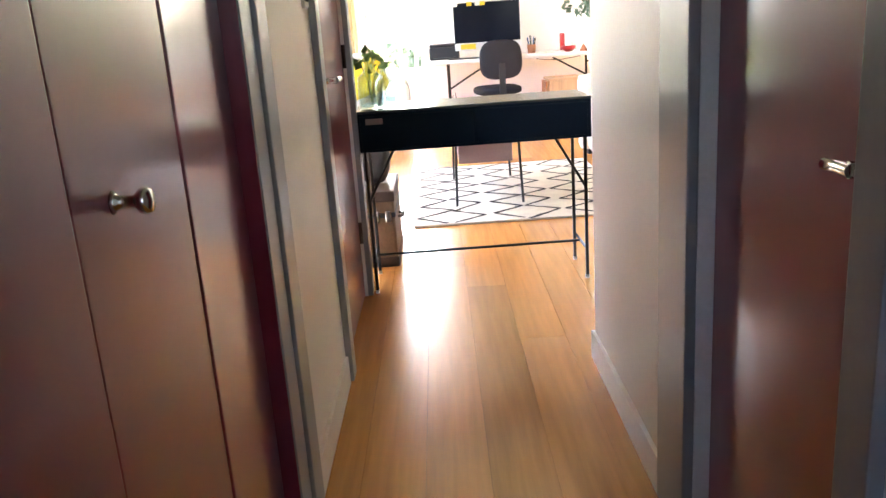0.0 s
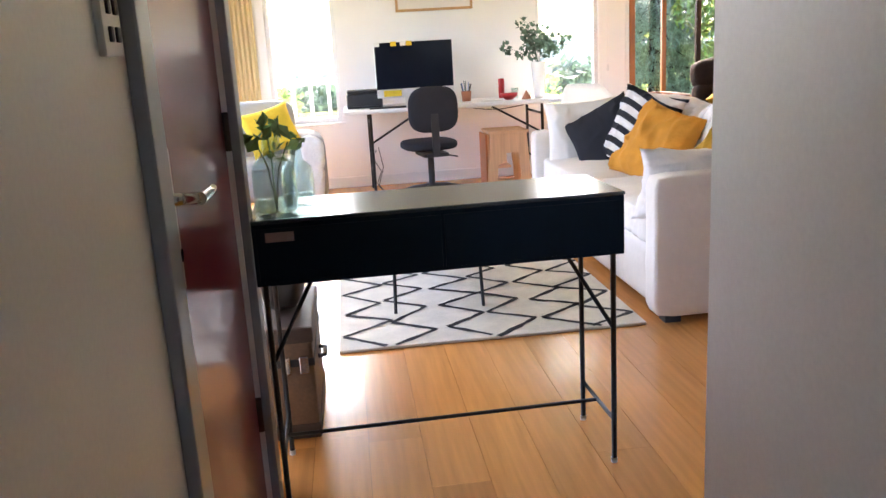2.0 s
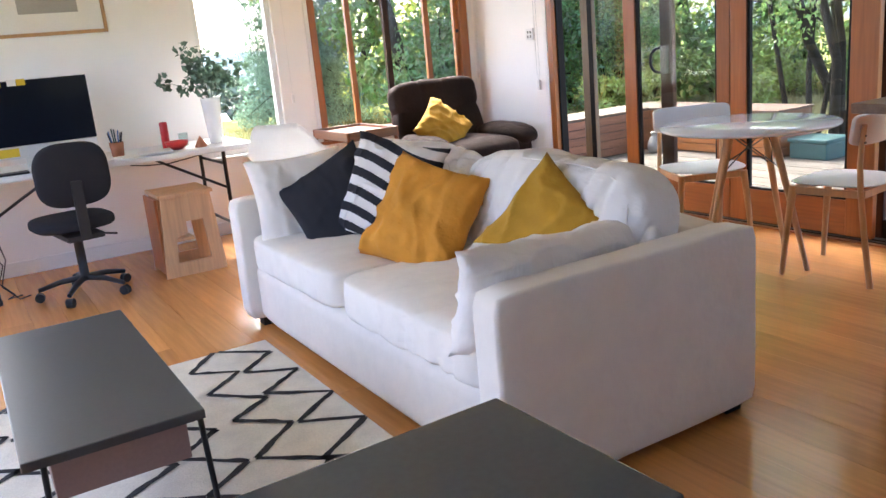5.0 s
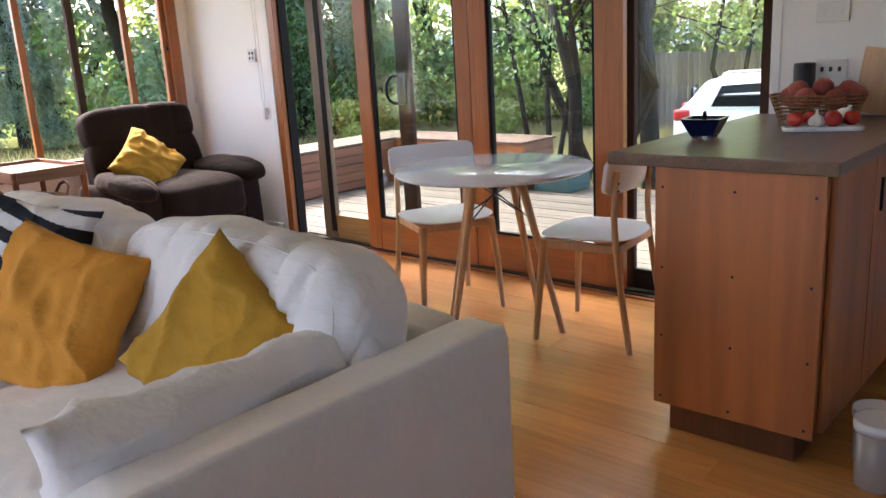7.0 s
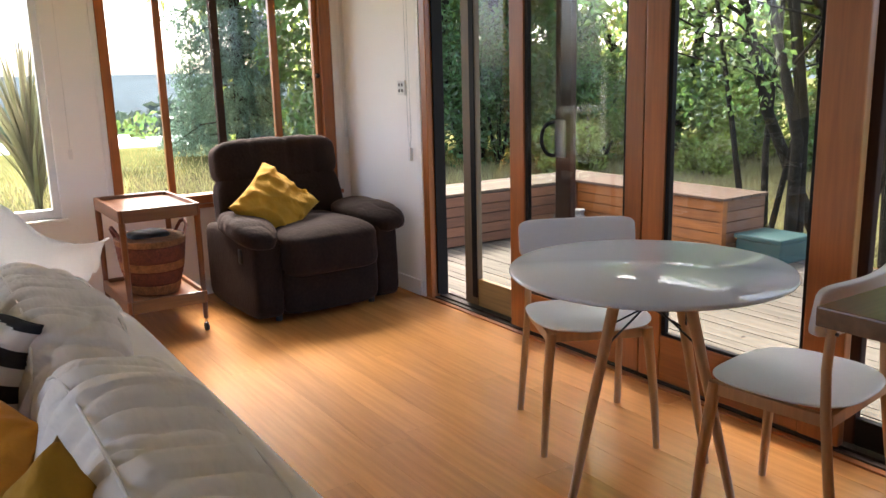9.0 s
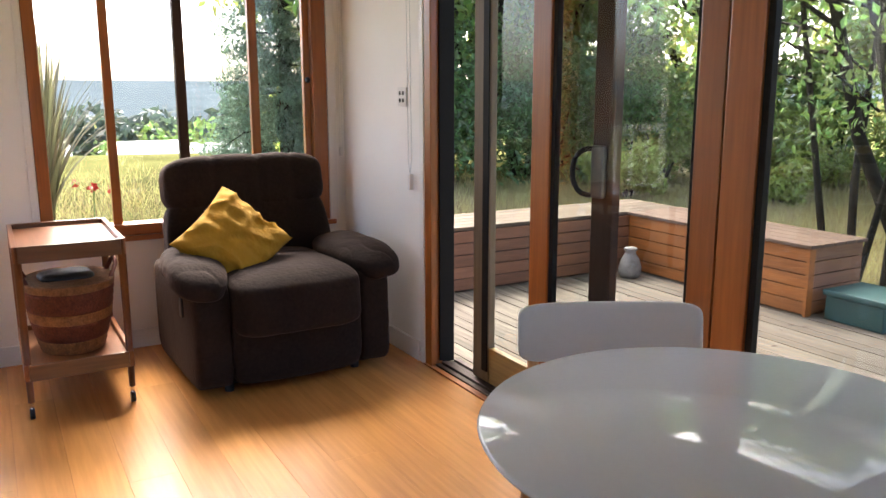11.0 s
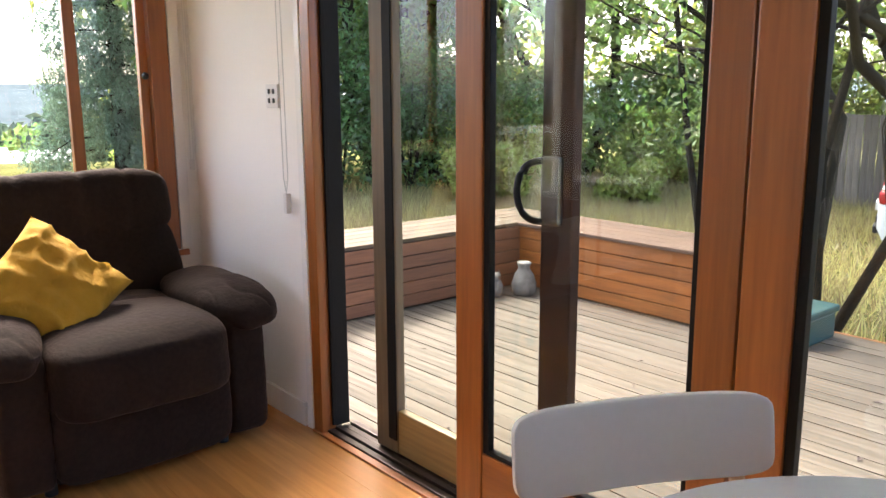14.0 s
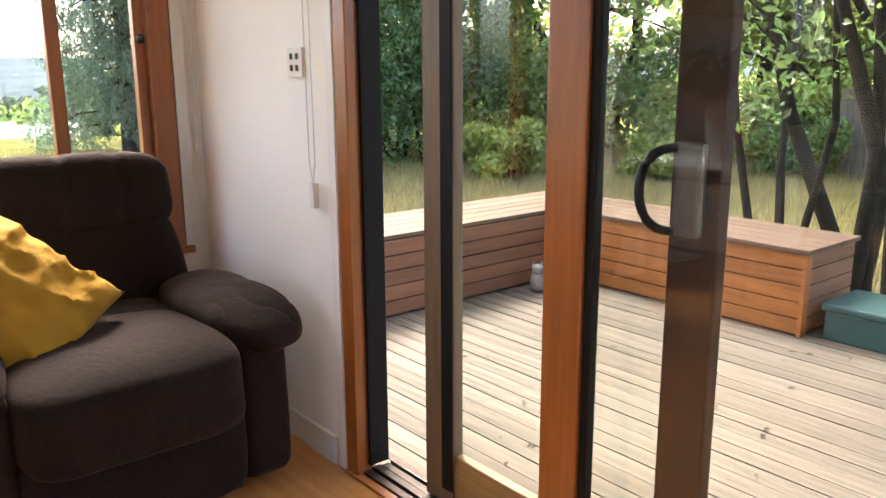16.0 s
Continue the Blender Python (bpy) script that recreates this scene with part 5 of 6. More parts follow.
# ---- step stool ----
sl = thing("step_stool", "birch plywood step stool with cut-out sides", "stool", pose(1.565, 8.88, 0, 0, 0, 0) @ Matrix.Diagonal((1, 1, 1.12, 1)))
for y in (-0.17, 0.15):
    b = B()
    quads = [((-0.19, 0), (-0.11, 0), (-0.07, 0.44), (-0.15, 0.44)), ((0.11, 0), (0.19, 0), (0.15, 0.44), (0.07, 0.44)), ((-0.11, 0), (0.11, 0), (0.105, 0.075), (-0.105, 0.075)), ((-0.092, 0.215), (-0.02, 0.235), (-0.02, 0.44), (-0.072, 0.44)), ((-0.02, 0.30), (0.085, 0.30), (0.072, 0.44), (-0.02, 0.44))]
    for q in quads:
        lo = [b.verts.new((x, y, z)) for x, z in q]
        hi = [b.verts.new((x, y + 0.018, z)) for x, z in q]
        b.faces.new(lo)
        b.faces.new(hi[::-1])
        for j in range(4):
            b.faces.new((lo[j], hi[j], hi[(j + 1) % 4], lo[(j + 1) % 4]))
    bmesh.ops.recalc_face_normals(b, faces=b.faces[:])
    part("side_panel", b, M_PLYPALE, sl)
part("top_step", bar(-0.165, -0.19, 0.441, 0.165, 0.19, 0.462, 0.005), M_PLYPALE, sl)
part("low_step", bar(-0.105, -0.152, 0.19, 0.02, 0.15, 0.208, 0.003), M_PLYPALE, sl)
part("back_panel", bar(-0.188, -0.152, 0.02, -0.172, 0.15, 0.44, 0.003), M_PLY, sl)

# ---- grey armchair by the far window ----
ac = thing("armchair", "grey upholstered armchair with throw and yellow cushion", "armchair", pose(-0.38, 8.55, 0, 0, 0, 12))
part("seat", puff(B(), 0.60, 0.66, 0.30, 6, 12, pose(0, 0, 0.30)), M_GREYCLOTH, ac)
for s in (-1, 1):
    part("arm", puff(B(), 0.15, 0.74, 0.50, 5, 12, pose(s * 0.36, 0, 0.38), 0.006, 5), M_GREYCLOTH, ac)
part("backrest", puff(B(), 0.62, 0.18, 0.50, 5, 12, pose(0, 0.30, 0.62)), M_GREYCLOTH, ac)
for x in (-0.3, 0.3):
    for y in (-0.28, 0.28):
        part("leg", tube(B(), [(x, y, 0), (x * 0.97, y * 0.97, 0.16)], 0.014, 10, 0.02), M_OAK, ac)
single("cushion", pillow(B(), 0.42, 0.36, 0.13, 20, 12.0), M_YELLOW, "bright yellow cushion on the grey armchair", "cushion", lean(-0.30, 8.50, 0.66, 25, 20, 12))
single("fleece_throw", puff(B(), 0.22, 0.13, 0.52, 3.5, 16, None, 0.02, 14), M_FLEECE, "white fleece throw hung over the chair arm", "throw", pose(-0.02, 8.28, 0.36, 0, 4, 8))
cu = B()
for i in range(40):
    u0, u1 = i / 40, (i + 1) / 40
    q = [cu.verts.new((-0.72 + 0.26 * u, NORTH - 0.05 + 0.018 * math.sin(u * 40), z)) for u, z in ((u0, 0.35), (u1, 0.35), (u1, 2.2), (u0, 2.2))]
    cu.faces.new(q)
bmesh.ops.remove_doubles(cu, verts=cu.verts[:], dist=0.0005)
bmesh.ops.solidify(cu, geom=cu.faces[:], thickness=0.004)
single("curtain", cu, M_CREAMCURTAIN, "pale cream curtain with yellow light in its colour drawn to the window's side", "curtain")

# ---- outside ----
def land(x, y):
    """Height of the garden and the fields beyond it."""
    d = math.hypot(max(0.0, x - 5.0), 0.3 * max(0.0, y - 10.0))
    far = math.hypot(max(0.0, x - 5.0), max(0.0, y - 10.0))
    turn = math.atan2(max(0.001, x - 3.0), max(0.001, y - 6.0))
    fall = 0.04 + 0.035 * max(0.0, min(1.0, (0.60 - turn) / 0.22))
    z = -0.45 - 0.050 * min(d, 13) - fall * max(0.0, min(far, 215) - 25)
    return z + 0.06 * noise.noise(Vector((x * 0.35, y * 0.35, 0))) * min(1, d / 2)


gb = B()
xs = sorted({*[-60 + 6 * i for i in range(11)], *[i * 0.75 for i in range(0, 40)], *[30 + 10 * i for i in range(8)], -2000, -900, -400, -150, 160, 260, 450, 900, 2000})
ys = sorted({*[-60 + 6 * i for i in range(11)], *[i * 0.75 for i in range(0, 54)], *[41 + 10 * i for i in range(8)], -2000, -900, -400, -150, 160, 260, 450, 900, 2000})
gv = [[gb.verts.new((x, y, land(x, y))) for y in ys] for x in xs]
for i in range(len(xs) - 1):
    for j in range(len(ys) - 1):
        gb.faces.new((gv[i][j], gv[i + 1][j], gv[i + 1][j + 1], gv[i][j + 1])).smooth = True
structure("ground", gb, M_GRASS, "dry yellow-green grass sloping away", "ground")

hb = B()
rows_h = [(215, -17.5), (300, -16.5), (400, -15.5), (500, -14), (600, -12), (720, -9), (850, -5), (1000, 0), (1150, 6), (1320, 12), (1500, 18.5), (1560, 16)]
prev = None
for i in range(361):
    a = math.radians(-70 + i * 0.5)
    col = []
    for k, (d, z) in enumerate(rows_h):
        roll_ = noise.noise(Vector((i * 0.035, k * 0.45, 2.0))) * (1.0 + 0.22 * k) + noise.noise(Vector((i * 0.35, k * 1.3, 7.0))) * (0.8 if k < 10 else 0.5)
        col.append(hb.verts.new((3 + d * math.sin(a), 6 + d * math.cos(a), z + roll_ + (0 if k else -2))))
    if prev:
        for j in range(len(rows_h) - 1):
            hb.faces.new((prev[j], col[j], col[j + 1], prev[j + 1])).smooth = True
    prev = col
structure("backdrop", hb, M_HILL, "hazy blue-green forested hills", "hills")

# deck
DZ = -0.10
deck = tagged(new("deck"), "weathered grey timber deck outside the doors", "deck", kind="structure")
bm = B()
for k in range(7):
    box(bm, 4.66, 3.6 + k * 1.18, DZ - 0.16, 7.50, 3.645 + k * 1.18, DZ - 0.026)
part("joist", bm, M_BENCH, deck)
dm = {}
x = 4.645
k = 0
brd = mesh_of("deck_board", box(B(), -0.0435, -3.6, -0.024, 0.0435, 3.6, 0.0), M_DECK)
while x < 7.55:
    o = new("deck_board", brd)
    o.parent = deck
    o.location = (x + 0.0435, 7.2, DZ - 0.002 * (k % 3 == 1))
    x += 0.0925
    k += 1
part("fascia", bar(7.575, 3.6, -0.45, 7.60, 8.60, DZ, 0.003), M_BENCH, deck)

# bench round the deck's corner
bn = thing("deck_bench", "built-in corner bench of stained horizontal boards", "bench", pose(0, 0, DZ))
BX0, BX1, BY0, BY1, BT = 7.06, 7.58, 10.20, 10.74, 0.46
for k in range(5):
    z = 0.012 + k * 0.084
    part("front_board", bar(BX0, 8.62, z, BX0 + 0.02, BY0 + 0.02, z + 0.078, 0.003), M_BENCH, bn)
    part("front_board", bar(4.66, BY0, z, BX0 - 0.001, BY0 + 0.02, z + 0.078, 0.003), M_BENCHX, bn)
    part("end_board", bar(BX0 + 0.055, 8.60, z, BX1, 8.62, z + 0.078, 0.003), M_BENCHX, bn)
part("corner_post", bar(BX0 - 0.003, 8.596, 0, BX0 + 0.053, 8.6195, 0.432, 0.003), M_BENCH, bn)
# Black fill stands in for the shade behind the gaps between boards.
part("gap_shade", slab(BX0 + 0.022, 8.63, 0.005, BX1, BY1, 0.43), M_GASKET, bn)
part("gap_shade", slab(4.66, BY0 + 0.022, 0.005, BX0 + 0.02, BY1, 0.428), M_GASKET, bn)
for k in range(5):
    x = BX0 - 0.025 + k * 0.112
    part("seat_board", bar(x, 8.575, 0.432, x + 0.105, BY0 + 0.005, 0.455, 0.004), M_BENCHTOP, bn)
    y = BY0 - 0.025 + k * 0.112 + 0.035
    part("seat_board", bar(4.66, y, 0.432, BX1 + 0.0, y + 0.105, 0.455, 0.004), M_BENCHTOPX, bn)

tl = thing("storage_box", "teal plastic storage box on the deck", "storage box", pose(7.30, 8.33, DZ))
part("body", bar(-0.17, -0.19, 0, 0.19, 0.19, 0.15, 0.012), M_TEALBOX, tl)
part("lid", bar(-0.185, -0.205, 0.151, 0.205, 0.205, 0.19, 0.012), M_TEALBOX, tl)
single("garden_ornament", lathe(B(), [(0.085, 0), (0.105, 0.03), (0.11, 0.10), (0.085, 0.18), (0.055, 0.225), (0.05, 0.245), (0.065, 0.275), (0.055, 0.29), (0.0, 0.28)], 18), M_STONE, "pale weathered pear-shaped ornament on the deck", "ornament", pose(6.88, 9.98, DZ) @ Matrix.Scale(0.78, 4))
ob = B()
puff(ob, 0.15, 0.12, 0.17, 2.4, 12, pose(0, 0, 0.082), 0.008, 12)
puff(ob, 0.10, 0.09, 0.09, 2.3, 10, pose(-0.02, 0, 0.185), 0.004, 14)
for dy in (-0.028, 0.028):
    tube(ob, [(-0.02, dy, 0.205), (-0.022, dy * 1.25, 0.25)], 0.02, 8, 0.004)
single("garden_figure", ob, M_STONE, "small pale weathered animal figure on the deck", "ornament", pose(6.69, 10.06, DZ, 0, 0, 35) @ Matrix.Scale(0.75, 4))


def limbs(bm, base, top, r, kids, rng, depth=0, ends=None):
    """A bent tapered limb with side limbs; collects the ends."""
    base, top = Vector(base), Vector(top)
    d = top - base
    side = Vector((rng.uniform(-1, 1), rng.uniform(-1, 1), rng.uniform(-0.3, 0.3))) * d.length * 0.09
    pts = [base, base + d * 0.3 + side, base + d * 0.65 - side * 0.5, top]
    tube(bm, pts, r, 9 if depth == 0 else 6, r * 0.42, caps=False)
    ends.append(top)
    if depth < 2:
        for _ in range(kids):
            t = rng.uniform(0.35, 0.95)
            s = base + d * t
            a = rng.uniform(0, 6.28)
            out = Vector((math.cos(a), math.sin(a), rng.uniform(0.1, 0.9))) * d.length * rng.uniform(0.28, 0.5)
            limbs(bm, s, s + out, r * (1 - 0.55 * t) * 0.5, max(2, kids - 2), rng, depth + 1, ends)


def tree(name, label, x, y, stems, height, spread, r, leaves, size, material, seed, low=0.35, puffr=0.9, lean_to=(0, 0), cat="tree"):
    rng = random.Random(seed)
    z = land(x, y) - 0.08
    t = thing(name, label, cat, pose(x, y, z))
    ends = []
    bm = B()
    for s in range(stems):
        a = 6.28 * s / stems + rng.uniform(-0.5, 0.5)
        k = 0.16 * (stems > 1)
        b0 = (k * math.cos(a), k * math.sin(a), 0)
        tp = (spread * 0.42 * math.cos(a) * (stems > 1) + rng.uniform(-0.3, 0.3) + lean_to[0], spread * 0.42 * math.sin(a) * (stems > 1) + rng.uniform(-0.3, 0.3) + lean_to[1], height * rng.uniform(0.75, 0.95))
        limbs(bm, b0, tp, r * rng.uniform(0.7, 1.1), 4, rng, 0, ends)
    part("trunk", bm, M_BARK, t)
    cs = [e for e in ends if e.z > height * low]
    for _ in range(14):
        a, q = rng.uniform(0, 6.28), rng.uniform(0.2, 1) * spread
        cs.append(Vector((q * math.cos(a) + lean_to[0] * 0.6, q * math.sin(a) + lean_to[1] * 0.6, height * rng.uniform(low, 1.0))))
    leaf_part("crown", t, material, [tuple(c) for c in cs], [puffr * rng.uniform(0.55, 1.2) for _ in cs], leaves, size, seed, squash=0.75, down=0.4)
    return t


def bush(label, x, y, w, h, leaves, size, material, seed):
    rng = random.Random(seed)
    z = land(x, y) - 0.05
    b = thing("bush", label, "bush", pose(x, y, z), "bushes round the garden")
    bm = B()
    for i in range(6):
        a = i * 1.05
        tube(bm, [(0.05 * math.cos(a), 0.05 * math.sin(a), 0), (w * 0.2 * math.cos(a), w * 0.2 * math.sin(a), h * 0.45), (w * 0.35 * math.cos(a), w * 0.35 * math.sin(a), h * 0.75)], 0.03, 6, 0.01)
    part("stems", bm, M_BARK, b)
    cs = [(rng.uniform(-w, w) * 0.6, rng.uniform(-w, w) * 0.6, h * rng.uniform(0.2, 0.85)) for _ in range(12)]
    leaf_part("crown", b, material, cs, [h * rng.uniform(0.2, 0.36) for _ in cs], leaves, size, seed, down=0.3)
    return b


# slender many-stemmed trees past the bench
tree("garden_tree", "slender many-stemmed tree with grey bark beyond the deck", 8.75, 8.95, 4, 5.6, 1.5, 0.06, 5200, 0.038, M_LEAF, 21, 0.24, 0.5)
tree("garden_tree", "dark leaning tree with thick trunk beyond the deck", 9.3, 8.35, 2, 6.2, 2.2, 0.115, 4200, 0.06, M_LEAF, 22, 0.55, 0.7)
tree("garden_tree", "thin twisted tree with open crown over the lawn", 9.86, 10.2, 3, 5.4, 1.6, 0.05, 6000, 0.042, M_LEAF, 23, 0.26, 0.55)
tree("garden_tree", "thin leafy tree hanging over the lawn", 10.6, 9.8, 2, 6.0, 2.4, 0.08, 6500, 0.065, M_LEAF, 24, 0.5, 0.75, (-0.4, 1.4))
tree("garden_tree", "light green tree near the paling fence", 18.2, 7.0, 3, 6.2, 2.6, 0.09, 4200, 0.075, M_LEAFLIGHT, 25, 0.34, 0.8)
tree("garden_tree", "light green tree near the paling fence", 18.6, 11.0, 3, 6.4, 2.6, 0.09, 4200, 0.075, M_LEAFLIGHT, 26, 0.30, 0.8)
# tall dense belt behind the lawn
# Heights are raised by 1.4; the unseen tops hold back skylight and reflected sky.
for i, (x, y, h, m) in enumerate(((11.0, 21.8, 9.5, M_LEAF), (14.6, 22.4, 9, M_LEAF), (17.0, 23.5, 9.5, M_LEAF), (20.5, 21.0, 9, M_LEAF), (23.0, 17.5, 9.0, M_LEAFLIGHT), (24.5, 13.5, 9.0, M_LEAFLIGHT), (25.0, 9.5, 8.5, M_LEAFLIGHT))):
    tree("garden_tree", "tall dense leafy tree behind the lawn", 3 + (x - 3) * 1.08, 6 + (y - 6) * 1.08, 2, h * 1.4, 2.9, 0.2, 28000, 0.14, m, 40 + i, 0.06, 1.5)
for i, (x, y) in enumerate(((12.5, 30.0), (18.5, 31.0), (25.0, 28.0), (30.0, 22.0), (33.0, 15.0))):
    tree("garden_tree", "tall leafy tree in the back row", x, y, 2, 14, 4.0, 0.24, 8000, 0.21, M_LEAFLIGHT, 140 + i, 0.05, 2.2)
for i, (x, y, w, h, m) in enumerate(((9.6, 18.4, 1.3, 3.4, M_LEAFDARK), (11.2, 19.0, 1.6, 3.8, M_LEAFDARK), (13.2, 19.4, 1.8, 3.6, M_LEAFDARK), (15.0, 19.2, 1.8, 3.2, M_LEAF), (17.2, 20.4, 1.8, 3.4, M_LEAF), (20.4, 17.8, 1.8, 3.4, M_LEAF), (21.6, 15.0, 1.8, 3.4, M_LEAFLIGHT), (22.3, 11.8, 1.6, 3.4, M_LEAFLIGHT), (16.0, 19.0, 1.8, 1.9, M_LEAFLIGHT), (18.2, 17.2, 1.8, 2.0, M_LEAFLIGHT), (19.8, 15.0, 1.7, 1.9, M_LEAFLIGHT), (17.9, 14.0, 1.3, 1.5, M_LEAF), (12.4, 16.2, 1.0, 1.1, M_LEAFLIGHT), (14.6, 14.8, 1.0, 1.0, M_LEAFLIGHT))):
    bush("rounded garden shrub at the lawn's edge", 3 + (x - 3) * 1.14, 6 + (y - 6) * 1.14, w, h, 5000, 0.075, m, 60 + i)
bush("low leafy shrub beside the deck", 8.3, 7.2, 0.45, 0.75, 420, 0.05, M_LEAFLIGHT, 80)
bush("low leafy shrub beside the deck", 8.9, 6.6, 0.5, 0.8, 420, 0.05, M_LEAF, 81)


def conifer(x, y, h, w, seed):
    rng = np.random.RandomState(seed)
    t = thing("conifer", "tall dark conifer with drooping branches", "conifer", pose(x, y, land(x, y) - 0.1))
    part("trunk", tube(B(), [(0, 0, 0), (0.05, 0, h * 0.5), (0, 0, h)], 0.22, 9, 0.03), M_BARK, t)
    bm = B()
    cs, rs = [], []
    n = 90
    for i in range(n):
        k = i / n
        z = h * (0.06 + 0.92 * k)
        a = i * 2.4
        r = w * (1 - k) ** 0.75 * rng.uniform(0.6, 1.1)
        tube(bm, [(0, 0, z), (r * 0.6 * math.cos(a), r * 0.6 * math.sin(a), z - 0.05 * r), (r * math.cos(a), r * math.sin(a), z - 0.28 * r)], 0.035, 5, 0.008, caps=False)
        for q in (0.4, 0.65, 0.85, 1.0):
            cs.append((r * q * math.cos(a), r * q * math.sin(a), z - 0.2 * r * q - 0.1))
            rs.append(0.22 + 0.28 * (1 - k))
    part("branches", bm, M_BARK, t)
    leaf_part("crown", t, M_CONIFER, cs, rs, 42000, 0.085, seed, down=1.0, aspect=0.22)
    return t


conifer(10.1, 27.5, 12, 2.1, 3)

# flax clump
fx = thing("flax_plant", "large flax clump with arching sword leaves", "flax", pose(3.4, 17.3, land(3.4, 17.3) + 0.1))
rng = random.Random(5)
bm = B()
for i in range(150):
    a = rng.uniform(0, 6.28)
    out = rng.uniform(0.15, 1.0)
    hgt = rng.uniform(1.8, 2.8) * (1.1 - 0.35 * out)
    wd = rng.uniform(0.025, 0.05)
    side = Vector((-math.sin(a), math.cos(a), 0)) * wd
    pr = None
    for k in range(6):
        s = k / 5
        c = Vector((math.cos(a) * out * s ** 1.6, math.sin(a) * out * s ** 1.6, hgt * (s - 0.25 * out * s ** 3)))
        tap = side * (1 - s) ** 0.5
        two = (bm.verts.new(c - tap), bm.verts.new(c + tap + Vector((0, 0, 0.01))))
        if pr:
            bm.faces.new((pr[0], pr[1], two[1], two[0]))
        pr = two
part("blades", bm, M_FLAX, fx)

# woods down in the valley, as stuff
wd = tagged(new("far_woods"), "hazy woods across the valley floor", "woods", kind="stuff")
rng = random.Random(77)
cs, rs = [], []
for i in range(1100):
    a, q = math.radians(rng.uniform(-45, 42)), 88 + 260 * rng.random() ** 1.3
    x, y = 3 + q * math.sin(a), 6 + q * math.cos(a)
    r = rng.uniform(2.0, 4.2)
    cs.append((x, y, land(x, y) + r * rng.uniform(0.3, 0.75)))
    rs.append(r)
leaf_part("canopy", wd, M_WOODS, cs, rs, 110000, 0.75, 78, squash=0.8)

# long grass, as stuff
rng = np.random.RandomState(9)
pts = []
for cx, cy, sx, sy, n in ((13, 15.5, 3.4, 2.2, 44000), (18, 13, 2.8, 2.6, 20000), (10, 19, 3, 1.3, 8000), (4, 20, 3.5, 3.5, 7000), (10.6, 11.5, 1.6, 2.0, 11000), (9.3, 6.0, 0.7, 1.5, 1600)):
    p = rng.normal(size=(n, 2)) * (sx, sy) + (cx, cy)
    pts.append(p[(p[:, 0] > 7.9) | (p[:, 1] > 11.2)])
pts = np.concatenate(pts)
zs = np.array([land(px, py) for px, py in pts])
n = len(pts)
ang = rng.uniform(0, 6.28, n)
hg = rng.uniform(0.07, 0.30, n)
base = np.column_stack([pts, zs - 0.02])
sd = np.column_stack([np.cos(ang), np.sin(ang), np.zeros(n)]) * 0.009
tip = base + np.column_stack([rng.normal(size=n) * 0.1, rng.normal(size=n) * 0.1, hg])
v = np.stack([base - sd, base + sd, tip], 1).reshape(-1, 3)
gr = new("long_grass", leaf_mesh("long_grass", v, np.arange(n * 3).reshape(-1, 3), M_STRAW))
tagged(gr, "tufts of long dry grass on the lawn", "grass", kind="stuff")

# leaf litter on the deck
rng = np.random.RandomState(19)
n = 90
p = np.column_stack([rng.uniform(4.8, 7.0, n), rng.uniform(6.0, 10.1, n), np.full(n, DZ + 0.004)])
a = rng.uniform(0, 6.28, n)
l = rng.uniform(0.010, 0.028, n)[:, None]
u, w = np.column_stack([np.cos(a), np.sin(a), 0 * a]) * l, np.column_stack([-np.sin(a), np.cos(a), 0 * a]) * l * 0.4
up = np.array([0, 0, 0.006])
v = np.stack([p - u, p + w + up, p + u, p - w + up], 1).reshape(-1, 3)
fl = np.arange(n * 4).reshape(-1, 4)
tagged(new("leaf_litter", leaf_mesh("leaf_litter", v, fl, M_BROWNLEATHER)), "dry brown leaves scattered on the deck", "leaf litter", kind="stuff")

# far trees and sheds
rng = random.Random(15)
cs, rs = [], []
for i in range(150):
    a = math.radians(rng.uniform(-30, 50))
    d = rng.uniform(70, 260)
    x, y = 3 + d * math.sin(a), 6 + d * math.cos(a)
    h = rng.uniform(1.5, 3.5)
    for k in range(4):
        cs.append((x + rng.uniform(-3, 3), y + rng.uniform(-3, 3), land(x, y) + h * rng.uniform(0.2, 0.8)))
        rs.append(h * 0.6)
v, f = leaf_cloud(cs, rs, 22000, 0.45, 31)
tagged(new("far_trees", leaf_mesh("far_trees", v, f, M_LEAF)), "distant clumps of trees in the valley", "trees", kind="stuff")
M_ROOF = mat("white sheet roof", (0.75, 0.76, 0.77), 0.5, amount=0.05, scale=1)
for i, (x, y, w) in enumerate(((13.5, 70, 5), (21.0, 84, 6), (6.5, 80, 4))):
    s = thing("shed", "distant long shed with pale sheet roof", "shed", pose(x, y, land(x, y) - 1.9), "sheds in the valley")
    part("wall", slab(-w / 2, -2.5, 0, w / 2, 2.5, 2.0), M_WHITE_TRIM, s)
    b = B()
    rv = [b.verts.new(c) for c in ((-w / 2 - .3, -2.9, 1.95), (w / 2 + .3, -2.9, 1.95), (w / 2 + .3, 0, 3.2), (-w / 2 - .3, 0, 3.2), (-w / 2 - .3, 2.9, 1.95), (w / 2 + .3, 2.9, 1.95))]
    b.faces.new((rv[0], rv[1], rv[2], rv[3]))
    b.faces.new((rv[3], rv[2], rv[5], rv[4]))
    bmesh.ops.solidify(b, geom=b.faces[:], thickness=0.08)
    part("roof", b, M_ROOF, s)
pp = thing("poppies", "clump of red poppies in the grass", "flowers", pose(3.95, 17.5, land(3.95, 17.5)))
part("stem", tube(B(), [(0, 0, 0), (0.02, 0, 0.5)], 0.008, 5), M_LEAF, pp)
